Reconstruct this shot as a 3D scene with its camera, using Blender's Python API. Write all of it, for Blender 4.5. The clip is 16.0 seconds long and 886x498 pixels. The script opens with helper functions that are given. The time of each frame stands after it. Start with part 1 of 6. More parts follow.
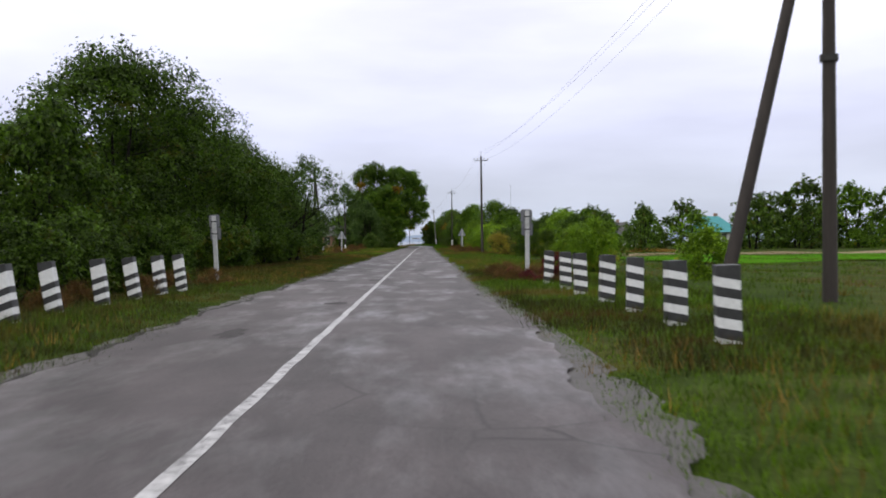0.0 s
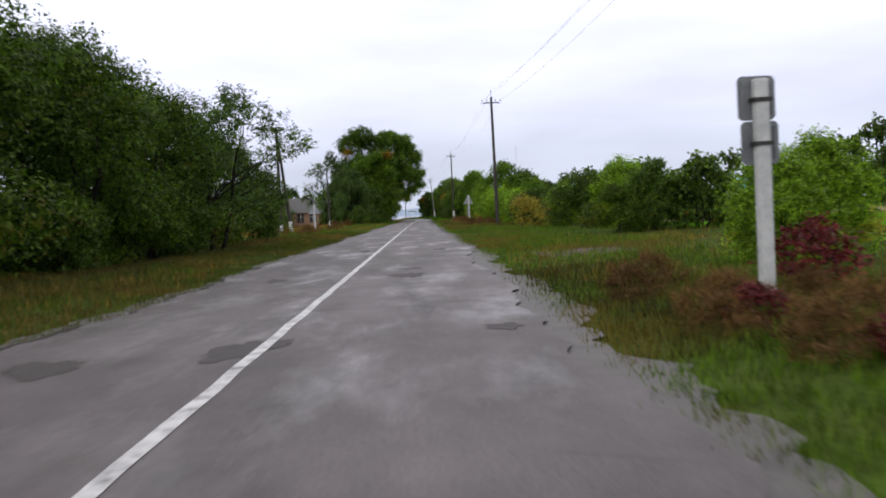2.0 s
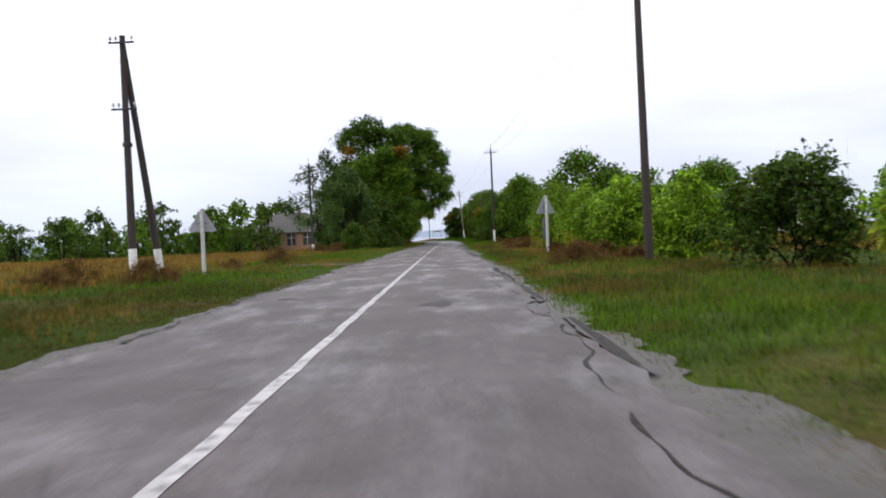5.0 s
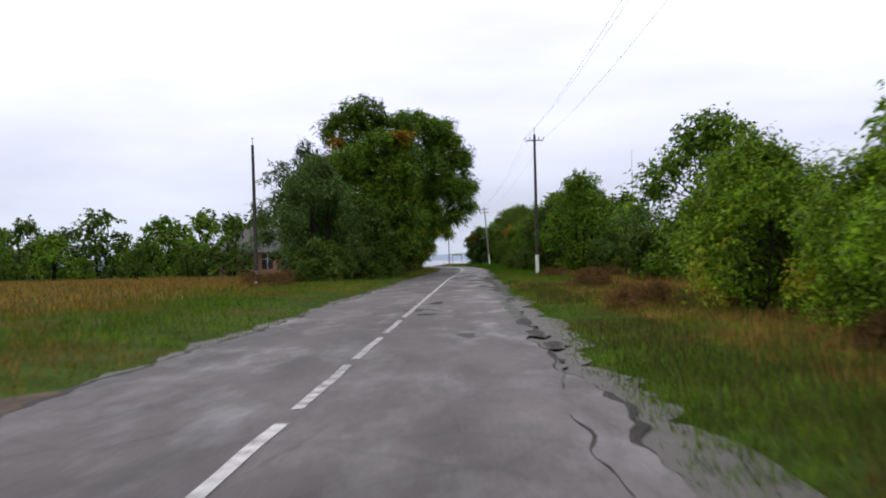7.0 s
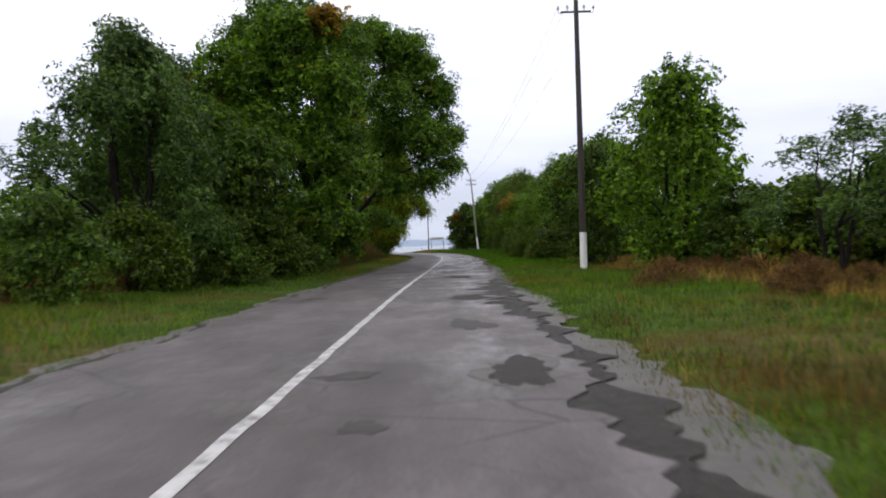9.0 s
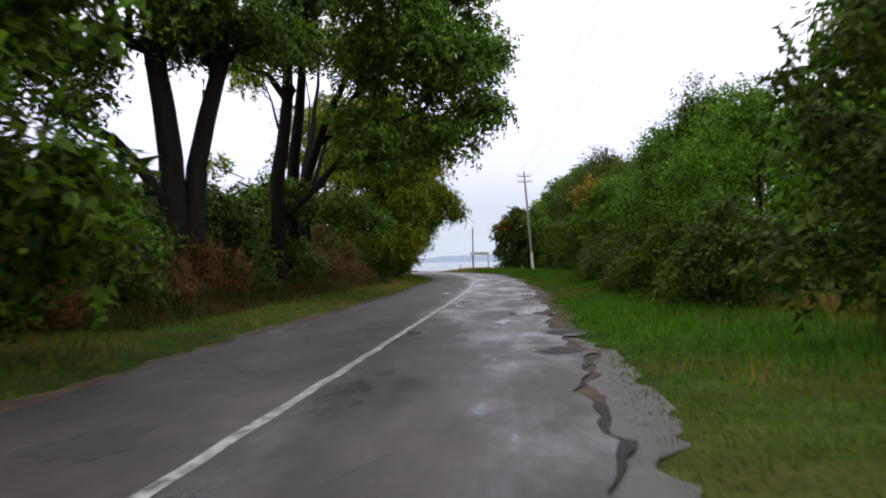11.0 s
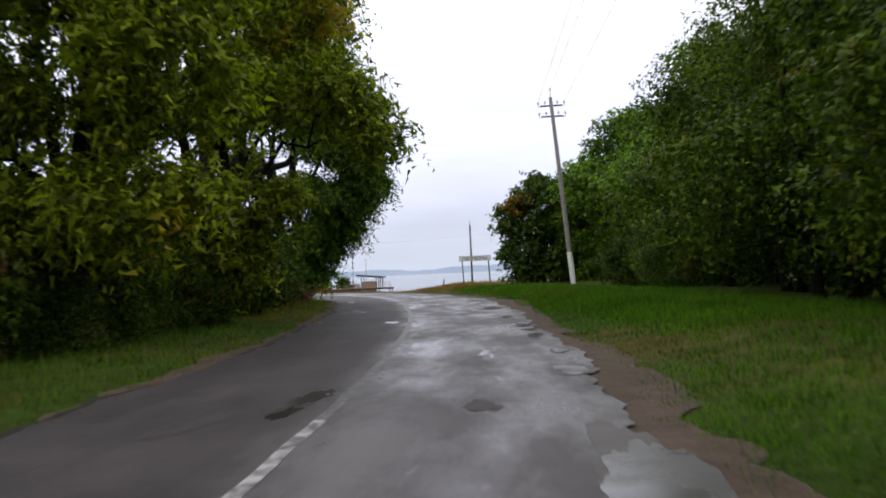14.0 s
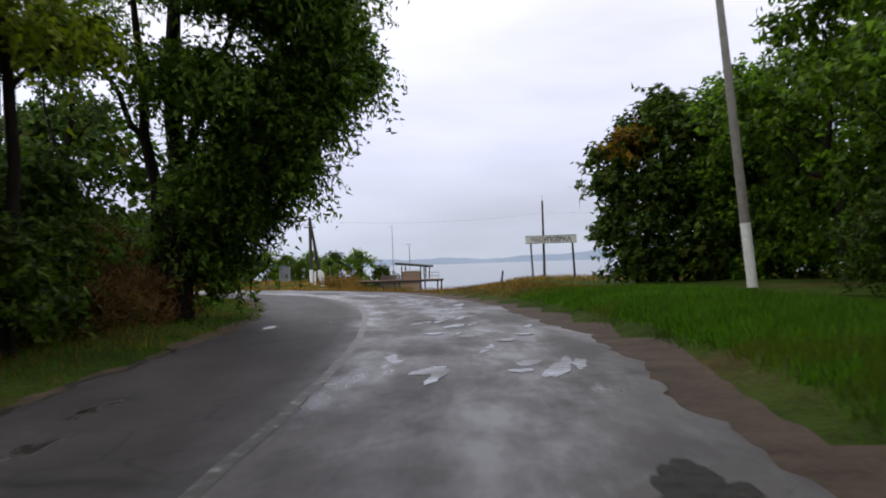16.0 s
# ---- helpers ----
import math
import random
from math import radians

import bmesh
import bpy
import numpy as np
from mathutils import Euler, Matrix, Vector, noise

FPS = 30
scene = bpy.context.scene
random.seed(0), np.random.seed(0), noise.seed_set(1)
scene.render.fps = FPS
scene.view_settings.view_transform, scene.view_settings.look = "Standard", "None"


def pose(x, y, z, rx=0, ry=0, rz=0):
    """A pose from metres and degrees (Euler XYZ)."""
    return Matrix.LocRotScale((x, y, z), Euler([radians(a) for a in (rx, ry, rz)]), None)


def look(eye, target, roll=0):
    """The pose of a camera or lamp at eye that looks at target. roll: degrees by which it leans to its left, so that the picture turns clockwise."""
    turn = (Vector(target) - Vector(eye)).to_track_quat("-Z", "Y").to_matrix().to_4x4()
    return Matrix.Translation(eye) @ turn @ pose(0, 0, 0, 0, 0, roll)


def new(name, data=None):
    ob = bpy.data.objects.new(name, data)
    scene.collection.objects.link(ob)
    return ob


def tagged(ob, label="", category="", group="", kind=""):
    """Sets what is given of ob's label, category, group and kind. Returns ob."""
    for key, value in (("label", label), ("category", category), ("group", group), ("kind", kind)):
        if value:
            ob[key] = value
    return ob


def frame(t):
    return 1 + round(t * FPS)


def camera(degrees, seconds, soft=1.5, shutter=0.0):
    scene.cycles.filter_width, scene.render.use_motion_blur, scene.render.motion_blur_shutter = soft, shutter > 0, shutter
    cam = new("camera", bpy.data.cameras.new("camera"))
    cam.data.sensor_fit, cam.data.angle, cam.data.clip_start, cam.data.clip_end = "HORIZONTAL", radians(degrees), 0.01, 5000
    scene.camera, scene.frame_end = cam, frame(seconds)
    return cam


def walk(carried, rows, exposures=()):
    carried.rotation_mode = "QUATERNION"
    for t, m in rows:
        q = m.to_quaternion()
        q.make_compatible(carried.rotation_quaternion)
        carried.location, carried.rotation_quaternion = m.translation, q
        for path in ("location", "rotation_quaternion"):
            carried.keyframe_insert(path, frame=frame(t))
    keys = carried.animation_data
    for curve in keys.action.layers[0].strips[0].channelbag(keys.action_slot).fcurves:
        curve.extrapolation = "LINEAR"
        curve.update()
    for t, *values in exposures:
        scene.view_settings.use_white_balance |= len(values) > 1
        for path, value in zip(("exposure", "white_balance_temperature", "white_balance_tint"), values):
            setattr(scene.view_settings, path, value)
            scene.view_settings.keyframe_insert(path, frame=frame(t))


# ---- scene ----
cam = camera(50.0, 16.0, 1.8, 0.2)
PATH = [
    (0, (0.016, 2.821, 1.328), (0.054, 4.821, 1.311), -0.5),
    (0.5, (-0.003, 8.285, 1.399), (-0.007, 10.284, 1.342), -2.2),
    (1, (-0.014, 14.335, 1.229), (0.004, 16.335, 1.201), -1.4),
    (1.5, (-0.012, 20.282, 1.222), (0.02, 22.281, 1.165), -2.4),
    (2, (0.077, 26.942, 1.152), (0.116, 28.94, 1.077), -2.9),
    (2.5, (0.043, 34.028, 1.275), (0.058, 36.027, 1.21), -2.2),
    (3, (-0.037, 41.781, 1.259), (-0.046, 43.78, 1.194), -3.1),
    (3.5, (-0.041, 49.409, 1.248), (-0.061, 51.409, 1.206), -2.8),
    (4, (-0.06, 57.634, 1.199), (-0.079, 59.634, 1.153), -2.8),
    (6.5, (-0.009, 100.843, 1.06), (-0.031, 102.843, 1.077), -1.8),
    (7, (0.118, 110.324, 1.306), (0.058, 112.323, 1.328), -1.3),
    (7.5, (0.03, 119.335, 1.251), (-0.042, 121.333, 1.223), -1.1),
    (8, (-0.026, 128.609, 1.228), (-0.093, 130.608, 1.22), -2.2),
    (8.5, (-0.072, 137.52, 1.178), (-0.084, 139.52, 1.164), -1.9),
    (11, (0.793, 180.759, 1.268), (0.655, 182.754, 1.294), -1.1),
    (11.5, (0.716, 189.475, 1.255), (0.588, 191.471, 1.263), -1.0),
    (12, (0.561, 198.213, 1.245), (0.427, 200.208, 1.249), -1.0),
    (12.5, (0.587, 206.434, 1.257), (0.448, 208.429, 1.276), -0.0),
    (13, (0.507, 214.382, 1.224), (0.367, 216.377, 1.247), -0.4),
    (13.5, (0.523, 222.063, 1.229), (0.421, 224.06, 1.263), -0.5),
    (14, (0.414, 229.891, 1.226), (0.256, 231.884, 1.275), -2.6),
    (14.5, (0.179, 236.693, 1.22), (0.03, 238.688, 1.244), -1.1),
    (15, (-0.116, 243.248, 1.259), (-0.336, 245.235, 1.295), -2.9),
    (15.5, (-0.513, 249.235, 1.238), (-0.757, 251.219, 1.298), -1.7),
    (16, (-1.037, 255.632, 1.193), (-1.343, 257.608, 1.223), -1.9),
]
walk(cam, [(t, look(eye, target, roll)) for t, eye, target, roll in PATH], exposures=((0, -0.1), (1, 0.0), (2.5, 0.1), (3.5, 0.28), (4.2, 0.24), (6.5, 0.12), (7.5, -0.1), (8.0, -0.05), (8.7, 0.1), (11.0, 0.2), (12.3, 0.2), (13.4, 0.16), (14.2, 0.12), (15.2, 0.0), (16, -0.14)))

# ---- sky and light ----
world = bpy.data.worlds.new("overcast_sky")
scene.world = world
world.use_nodes = True
wn, wl = world.node_tree.nodes, world.node_tree.links
wn.clear()
w_out = wn.new("ShaderNodeOutputWorld")
w_bg = wn.new("ShaderNodeBackground")
w_sky = wn.new("ShaderNodeTexSky")
w_sky.sky_type = 'NISHITA'
w_sky.sun_disc = False
w_sky.sun_elevation = radians(42)
w_sky.sun_rotation = radians(-130)
w_sky.dust_density = 4.0
w_tc = wn.new("ShaderNodeTexCoord")
w_sep = wn.new("ShaderNodeSeparateXYZ")
w_ramp = wn.new("ShaderNodeValToRGB")
w_noise = wn.new("ShaderNodeTexNoise")
w_map = wn.new("ShaderNodeMapping")
w_cl = wn.new("ShaderNodeMapRange")
w_mul = wn.new("ShaderNodeMixRGB")
w_mix = wn.new("ShaderNodeMixRGB")
w_dim = wn.new("ShaderNodeMixRGB")
wl.new(w_tc.outputs["Generated"], w_sep.inputs[0])
wl.new(w_sep.outputs["Z"], w_ramp.inputs[0])
els = w_ramp.color_ramp.elements
els[0].position, els[0].color = 0.0, (0.66, 0.72, 0.86, 1)
els[1].position, els[1].color = 0.30, (1.30, 1.30, 1.34, 1)
for p, c in ((0.05, (0.76, 0.81, 0.97, 1)), (0.12, (0.92, 0.95, 1.20, 1)), (0.19, (1.10, 1.12, 1.34, 1))):
    e = els.new(p)
    e.color = c
w_map.inputs["Scale"].default_value = (1.6, 1.6, 7.0)
wl.new(w_tc.outputs["Generated"], w_map.inputs[0])
wl.new(w_map.outputs[0], w_noise.inputs["Vector"])
w_noise.inputs["Scale"].default_value = 1.7
w_noise.inputs["Detail"].default_value = 6
w_cl.inputs["From Min"].default_value, w_cl.inputs["From Max"].default_value = 0.3, 0.7
w_cl.inputs["To Min"].default_value, w_cl.inputs["To Max"].default_value = 0.85, 1.13
wl.new(w_noise.outputs["Fac"], w_cl.inputs["Value"])
w_mul.blend_type = 'MULTIPLY'
w_mul.inputs[0].default_value = 1.0
wl.new(w_ramp.outputs[0], w_mul.inputs[1])
wl.new(w_cl.outputs[0], w_mul.inputs[2])
w_dim.blend_type = 'MULTIPLY'
w_dim.inputs[0].default_value = 1.0
w_dim.inputs[2].default_value = (0.1, 0.1, 0.1, 1)
wl.new(w_sky.outputs[0], w_dim.inputs[1])
w_mix.inputs[0].default_value = 0.93
wl.new(w_dim.outputs[0], w_mix.inputs[1])
wl.new(w_mul.outputs[0], w_mix.inputs[2])
wl.new(w_mix.outputs[0], w_bg.inputs["Color"])
w_bg.inputs["Strength"].default_value = 1.0
wl.new(w_bg.outputs[0], w_out.inputs[0])

sun_data = bpy.data.lights.new("sun", 'SUN')
sun_data.energy = 0.6
sun_data.angle = radians(25)
sun_data.color = (1.0, 0.96, 0.9)
sun = new("sun", sun_data)
sun.matrix_world = look((-60, 40, 70), (0, 90, 0))

# ---- materials ----


def shader(name):
    m = bpy.data.materials.new(name)
    m.use_nodes = True
    n, l = m.node_tree.nodes, m.node_tree.links
    b = n["Principled BSDF"]
    return m, n, l, b


def noise_node(n, l, scale, detail=4, coord="Object", rough=0.6, stretch=None):
    tc = n.new("ShaderNodeTexCoord")
    if coord == "way":
        # across and along the road
        tc = n.new("ShaderNodeAttribute")
        tc.attribute_name, coord = "way", "Vector"
    t = n.new("ShaderNodeTexNoise")
    t.inputs["Scale"].default_value = scale
    t.inputs["Detail"].default_value = detail
    t.inputs["Roughness"].default_value = rough
    if stretch:
        mp = n.new("ShaderNodeMapping")
        mp.inputs["Scale"].default_value = stretch
        l.new(tc.outputs[coord], mp.inputs[0])
        l.new(mp.outputs[0], t.inputs["Vector"])
    else:
        l.new(tc.outputs[coord], t.inputs["Vector"])
    return t


def ramp_node(n, l, src, stops):
    r = n.new("ShaderNodeValToRGB")
    e = r.color_ramp.elements
    e[0].position, e[0].color = stops[0][0], (*stops[0][1], 1)
    e[1].position, e[1].color = stops[-1][0], (*stops[-1][1], 1)
    for p, c in stops[1:-1]:
        k = e.new(p)
        k.color = (*c, 1)
    l.new(src, r.inputs[0])
    return r


def mix_node(n, l, fac, a, b, kind='MIX'):
    m = n.new("ShaderNodeMixRGB")
    m.blend_type = kind
    for slot, v in zip((0, 1, 2), (fac, a, b)):
        if isinstance(v, (int, float)):
            m.inputs[slot].default_value = v
        elif isinstance(v, tuple):
            m.inputs[slot].default_value = (*v, 1)
        else:
            l.new(v, m.inputs[slot])
    return m


def range_node(n, l, src, a, b, c, d):
    r = n.new("ShaderNodeMapRange")
    for k, v in zip(("From Min", "From Max", "To Min", "To Max"), (a, b, c, d)):
        r.inputs[k].default_value = v
    l.new(src, r.inputs["Value"])
    return r


def bump_node(n, l, b, src, strength, dist):
    k = n.new("ShaderNodeBump")
    k.inputs["Strength"].default_value = strength
    k.inputs["Distance"].default_value = dist
    l.new(src, k.inputs["Height"])
    l.new(k.outputs[0], b.inputs["Normal"])


def plain(name, c1, c2, scale=6.0, rough=0.6, metal=0.0, bump=0.3, stretch=None, dist=0.01):
    m, n, l, b = shader(name)
    big = noise_node(n, l, scale, 5, stretch=stretch)
    fine = noise_node(n, l, scale * 9, 3, stretch=stretch)
    add = mix_node(n, l, 0.35, big.outputs["Fac"], fine.outputs["Fac"])
    r = ramp_node(n, l, add.outputs[0], ((0.3, c1), (0.7, c2)))
    l.new(r.outputs[0], b.inputs["Base Color"])
    b.inputs["Roughness"].default_value = rough
    b.inputs["Metallic"].default_value = metal
    bump_node(n, l, b, add.outputs[0], bump, dist)
    return m


def foliage(name, dark, light, tint=None, tint_at=0.62, tint_scale=0.35, gloss=0.5, through_light=0.38):
    """Leaves: colour varies from leaf to leaf and over the crown; tint is the autumn colour of some clumps."""
    m, n, l, b = shader(name)
    geo = n.new("ShaderNodeNewGeometry")
    info = n.new("ShaderNodeObjectInfo")
    base = ramp_node(n, l, geo.outputs["Random Per Island"], ((0.0, tuple(0.55 * v for v in dark)), (0.7, light), (1.0, tuple(1.6 * v for v in light))))
    blot = noise_node(n, l, 0.55, 2)
    shade = range_node(n, l, blot.outputs["Fac"], 0.3, 0.7, 0.7, 1.3)
    col = mix_node(n, l, 1.0, base.outputs[0], shade.outputs[0], 'MULTIPLY')
    tone = range_node(n, l, info.outputs["Random"], 0, 1, 0.8, 1.25)
    col = mix_node(n, l, 1.0, col.outputs[0], tone.outputs[0], 'MULTIPLY')
    if tint:
        tn = noise_node(n, l, tint_scale, 2)
        f = range_node(n, l, tn.outputs["Fac"], tint_at, tint_at + 0.06, 0.0, 0.75)
        col = mix_node(n, l, f.outputs[0], col.outputs[0], tint)
    l.new(col.outputs[0], b.inputs["Base Color"])
    b.inputs["Roughness"].default_value = gloss
    b.inputs["Specular IOR Level"].default_value = 0.12
    tr = n.new("ShaderNodeBsdfTranslucent")
    glow = mix_node(n, l, 1.0, col.outputs[0], (1.35, 1.6, 0.7), 'MULTIPLY')  # light through a leaf is yellower
    l.new(glow.outputs[0], tr.inputs["Color"])
    mx = n.new("ShaderNodeMixShader")
    mx.inputs[0].default_value = through_light
    l.new(b.outputs[0], mx.inputs[1])
    l.new(tr.outputs[0], mx.inputs[2])
    l.new(mx.outputs[0], n["Material Output"].inputs[0])
    return m


M_leaf = foliage("green_leaves", (0.020, 0.048, 0.004), (0.105, 0.186, 0.013), (0.28, 0.17, 0.012), 0.66)
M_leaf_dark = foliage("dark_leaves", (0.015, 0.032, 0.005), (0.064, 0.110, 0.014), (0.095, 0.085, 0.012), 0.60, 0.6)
# hedge green, with the overhang's deep shade put into the colour
M_leaf_hedge_dim = foliage("dimmed_hedge_leaves", (0.014, 0.030, 0.003), (0.068, 0.110, 0.006), (0.12, 0.10, 0.010), 0.62, 0.5, 0.5, 0.28)
M_leaf_light = foliage("light_green_leaves", (0.050, 0.106, 0.007), (0.180, 0.288, 0.018), (0.36, 0.26, 0.03), 0.60, 0.6)
M_leaf_locust = foliage("locust_leaves", (0.019, 0.045, 0.006), (0.092, 0.160, 0.017), (0.22, 0.15, 0.012), 0.64, 0.2)
M_leaf_olive = foliage("olive_leaves", (0.032, 0.054, 0.003), (0.185, 0.225, 0.009), (0.34, 0.21, 0.010), 0.60, 0.3)
M_leaf_grey = foliage("grey_green_leaves", (0.018, 0.040, 0.010), (0.070, 0.115, 0.028))
M_leaf_brown = foliage("withered_brown_leaves", (0.045, 0.020, 0.008), (0.16, 0.075, 0.030), (0.06, 0.10, 0.010), 0.46, 0.8)
M_leaf_turned = foliage("orange_autumn_leaves", (0.07, 0.07, 0.006), (0.27, 0.15, 0.012))
M_leaf_gold = foliage("tan_shrub_leaves", (0.10, 0.085, 0.012), (0.28, 0.215, 0.035))
M_leaf_red = foliage("dark_red_leaves", (0.04, 0.006, 0.010), (0.13, 0.02, 0.026))
M_grass = foliage("grass_blades", (0.022, 0.046, 0.003), (0.070, 0.118, 0.008), (0.13, 0.078, 0.022), 0.54, 0.22, 0.6, 0.35)
M_olive = foliage("olive_brown_weeds", (0.016, 0.018, 0.005), (0.054, 0.050, 0.013), (0.085, 0.042, 0.016), 0.54, 0.3, 0.7, 0.35)
M_dry = foliage("dry_grass_blades", (0.075, 0.036, 0.010), (0.23, 0.13, 0.038), (0.08, 0.10, 0.012), 0.6, 0.2, 0.7, 0.4)
M_lush = foliage("lush_grass_blades", (0.024, 0.068, 0.003), (0.070, 0.155, 0.006), (0.09, 0.10, 0.012), 0.58, 0.2, 0.6, 0.4)
M_weed = foliage("withered_weed", (0.045, 0.023, 0.010), (0.135, 0.072, 0.032), (0.10, 0.10, 0.03), 0.6, 0.5, 0.7, 0.4)
M_bark = plain("bark", (0.005, 0.0045, 0.004), (0.022, 0.018, 0.015), 9, 0.8, 0, 0.9, (1, 1, 0.25), 0.03)
M_bark.node_tree.nodes["Principled BSDF"].inputs["Specular IOR Level"].default_value = 0.08
M_wood_pole = plain("weathered_pole_wood", (0.013, 0.010, 0.008), (0.046, 0.034, 0.028), 8, 0.75, 0, 0.5, (1, 1, 0.06), 0.01)
M_concrete = plain("grey_concrete", (0.15, 0.14, 0.125), (0.27, 0.255, 0.235), 5, 0.75, 0, 0.25)
M_white = plain("old_white_paint", (0.58, 0.58, 0.58), (0.84, 0.84, 0.83), 9, 0.6, 0, 0.2)
M_black = plain("old_black_paint", (0.015, 0.015, 0.016), (0.045, 0.045, 0.045), 9, 0.55, 0, 0.2)
M_steel = plain("galvanised_sheet", (0.22, 0.23, 0.25), (0.36, 0.37, 0.39), 4, 0.5, 0.4, 0.1)
M_post = plain("weathered_pale_post", (0.30, 0.31, 0.31), (0.58, 0.58, 0.57), 7, 0.65, 0, 0.25)
M_steel_dark = plain("grey_painted_steel", (0.12, 0.125, 0.135), (0.22, 0.225, 0.235), 5, 0.5, 0.3, 0.1)
M_iron = plain("dark_iron", (0.02, 0.02, 0.022), (0.06, 0.055, 0.05), 12, 0.6, 0.5, 0.3)
M_glassins = plain("insulator_glaze", (0.30, 0.31, 0.32), (0.5, 0.51, 0.52), 20, 0.25, 0, 0.05)
M_brick_wall = plain("old_plastered_brick", (0.20, 0.10, 0.065), (0.38, 0.24, 0.16), 3, 0.85, 0, 0.4)
M_slate = plain("grey_slate_roof", (0.045, 0.042, 0.042), (0.11, 0.105, 0.105), 4, 0.7, 0, 0.4, (1, 6, 1))
M_unlit_room = plain("unlit_room_panel", (0.012, 0.012, 0.014), (0.03, 0.03, 0.034), 5, 0.4)
M_turq = plain("turquoise_sheet_roof", (0.03, 0.22, 0.24), (0.07, 0.34, 0.36), 3, 0.5, 0.1, 0.1)
M_plank = plain("worn_brown_planks", (0.14, 0.08, 0.05), (0.33, 0.21, 0.14), 6, 0.75, 0, 0.3, (8, 1, 1))
M_old_plank = plain("grey_brown_old_planks", (0.05, 0.036, 0.028), (0.15, 0.105, 0.08), 6, 0.8, 0, 0.4, (8, 1, 1))
M_mud = plain("wet_dark_mud", (0.004, 0.0035, 0.003), (0.040, 0.034, 0.029), 7, 0.6, 0, 1.0, None, 0.05)
M_mud.node_tree.nodes["Principled BSDF"].inputs["Specular IOR Level"].default_value = 0.15
# wet mud whose green puts the hedge's reflection into the colour
M_reflection_mud = plain("hedge_reflection_wet_mud", (0.008, 0.012, 0.006), (0.032, 0.042, 0.023), 5, 0.62, 0, 0.8, None, 0.03)
M_dirt = plain("wet_gravel_dirt", (0.024, 0.020, 0.018), (0.080, 0.069, 0.064), 2.2, 0.6, 0, 0.5, None, 0.02)
M_track = plain("brown_track_mud", (0.032, 0.022, 0.015), (0.12, 0.085, 0.064), 1.6, 0.8, 0, 0.6, None, 0.03)
M_track.node_tree.nodes["Principled BSDF"].inputs["Specular IOR Level"].default_value = 0.12
M_sand = plain("reed_and_sand", (0.15, 0.11, 0.05), (0.27, 0.20, 0.10), 2, 0.9, 0, 0.4)


def asphalt():
    m, n, l, b = shader("wet_worn_asphalt")
    big = noise_node(n, l, 0.22, 4, "way", stretch=(1, 0.35, 1))
    mid = noise_node(n, l, 1.1, 6, "way", stretch=(1, 0.4, 1), rough=0.7)
    grit = noise_node(n, l, 30, 4, rough=0.75)
    lane = noise_node(n, l, 1.1, 3, "way", stretch=(1, 0.04, 1))
    c0 = ramp_node(n, l, big.outputs["Fac"], ((0.3, (0.049, 0.040, 0.042)), (0.7, (0.092, 0.078, 0.083))))
    c1 = range_node(n, l, mid.outputs["Fac"], 0.3, 0.72, 0.55, 1.5)
    c2 = range_node(n, l, grit.outputs["Fac"], 0.3, 0.7, 0.6, 1.45)
    c3 = range_node(n, l, lane.outputs["Fac"], 0.3, 0.7, 0.85, 1.18)
    c = mix_node(n, l, 1.0, c0.outputs[0], c1.outputs[0], 'MULTIPLY')
    c = mix_node(n, l, 1.0, c.outputs[0], c2.outputs[0], 'MULTIPLY')
    c = mix_node(n, l, 1.0, c.outputs[0], c3.outputs[0], 'MULTIPLY')
    # cracks, only in some places
    tc = n.new("ShaderNodeTexCoord")
    bend = mix_node(n, l, 0.12, tc.outputs["Object"], noise_node(n, l, 1.4, 4).outputs["Color"])
    vor = n.new("ShaderNodeTexVoronoi")
    vor.feature = 'DISTANCE_TO_EDGE'
    vor.inputs["Scale"].default_value = 0.8
    l.new(bend.outputs[0], vor.inputs["Vector"])
    thin = range_node(n, l, vor.outputs["Distance"], 0.0, 0.022, 1.0, 0.0)
    some = range_node(n, l, noise_node(n, l, 0.16, 3).outputs["Fac"], 0.5, 0.6, 0.0, 0.75)
    crack = n.new("ShaderNodeMath")
    crack.operation = 'MULTIPLY'
    l.new(thin.outputs[0], crack.inputs[0])
    l.new(some.outputs[0], crack.inputs[1])
    c = mix_node(n, l, crack.outputs[0], c.outputs[0], (0.012, 0.011, 0.011))
    l.new(c.outputs[0], b.inputs["Base Color"])
    sp = n.new("ShaderNodeSeparateXYZ")
    l.new(tc.outputs["Object"], sp.inputs[0])
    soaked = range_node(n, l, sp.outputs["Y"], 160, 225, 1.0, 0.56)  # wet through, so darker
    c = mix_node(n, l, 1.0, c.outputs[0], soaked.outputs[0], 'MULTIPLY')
    # the middle is paler through the bend
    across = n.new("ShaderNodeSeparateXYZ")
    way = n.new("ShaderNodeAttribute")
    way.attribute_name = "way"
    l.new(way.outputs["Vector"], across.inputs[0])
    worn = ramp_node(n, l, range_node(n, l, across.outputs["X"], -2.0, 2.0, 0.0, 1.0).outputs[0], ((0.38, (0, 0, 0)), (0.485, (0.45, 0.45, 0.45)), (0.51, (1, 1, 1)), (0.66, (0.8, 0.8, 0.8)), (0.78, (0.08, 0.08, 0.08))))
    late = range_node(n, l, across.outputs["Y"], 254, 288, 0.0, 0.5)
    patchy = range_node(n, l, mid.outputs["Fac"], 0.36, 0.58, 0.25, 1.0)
    pale_mix = mix_node(n, l, 1.0, worn.outputs[0], late.outputs[0], 'MULTIPLY')
    pale_mix = mix_node(n, l, 1.0, pale_mix.outputs[0], patchy.outputs[0], 'MULTIPLY')
    c = mix_node(n, l, pale_mix.outputs[0], c.outputs[0], (0.21, 0.20, 0.215))
    l.new(c.outputs[0], b.inputs["Base Color"])
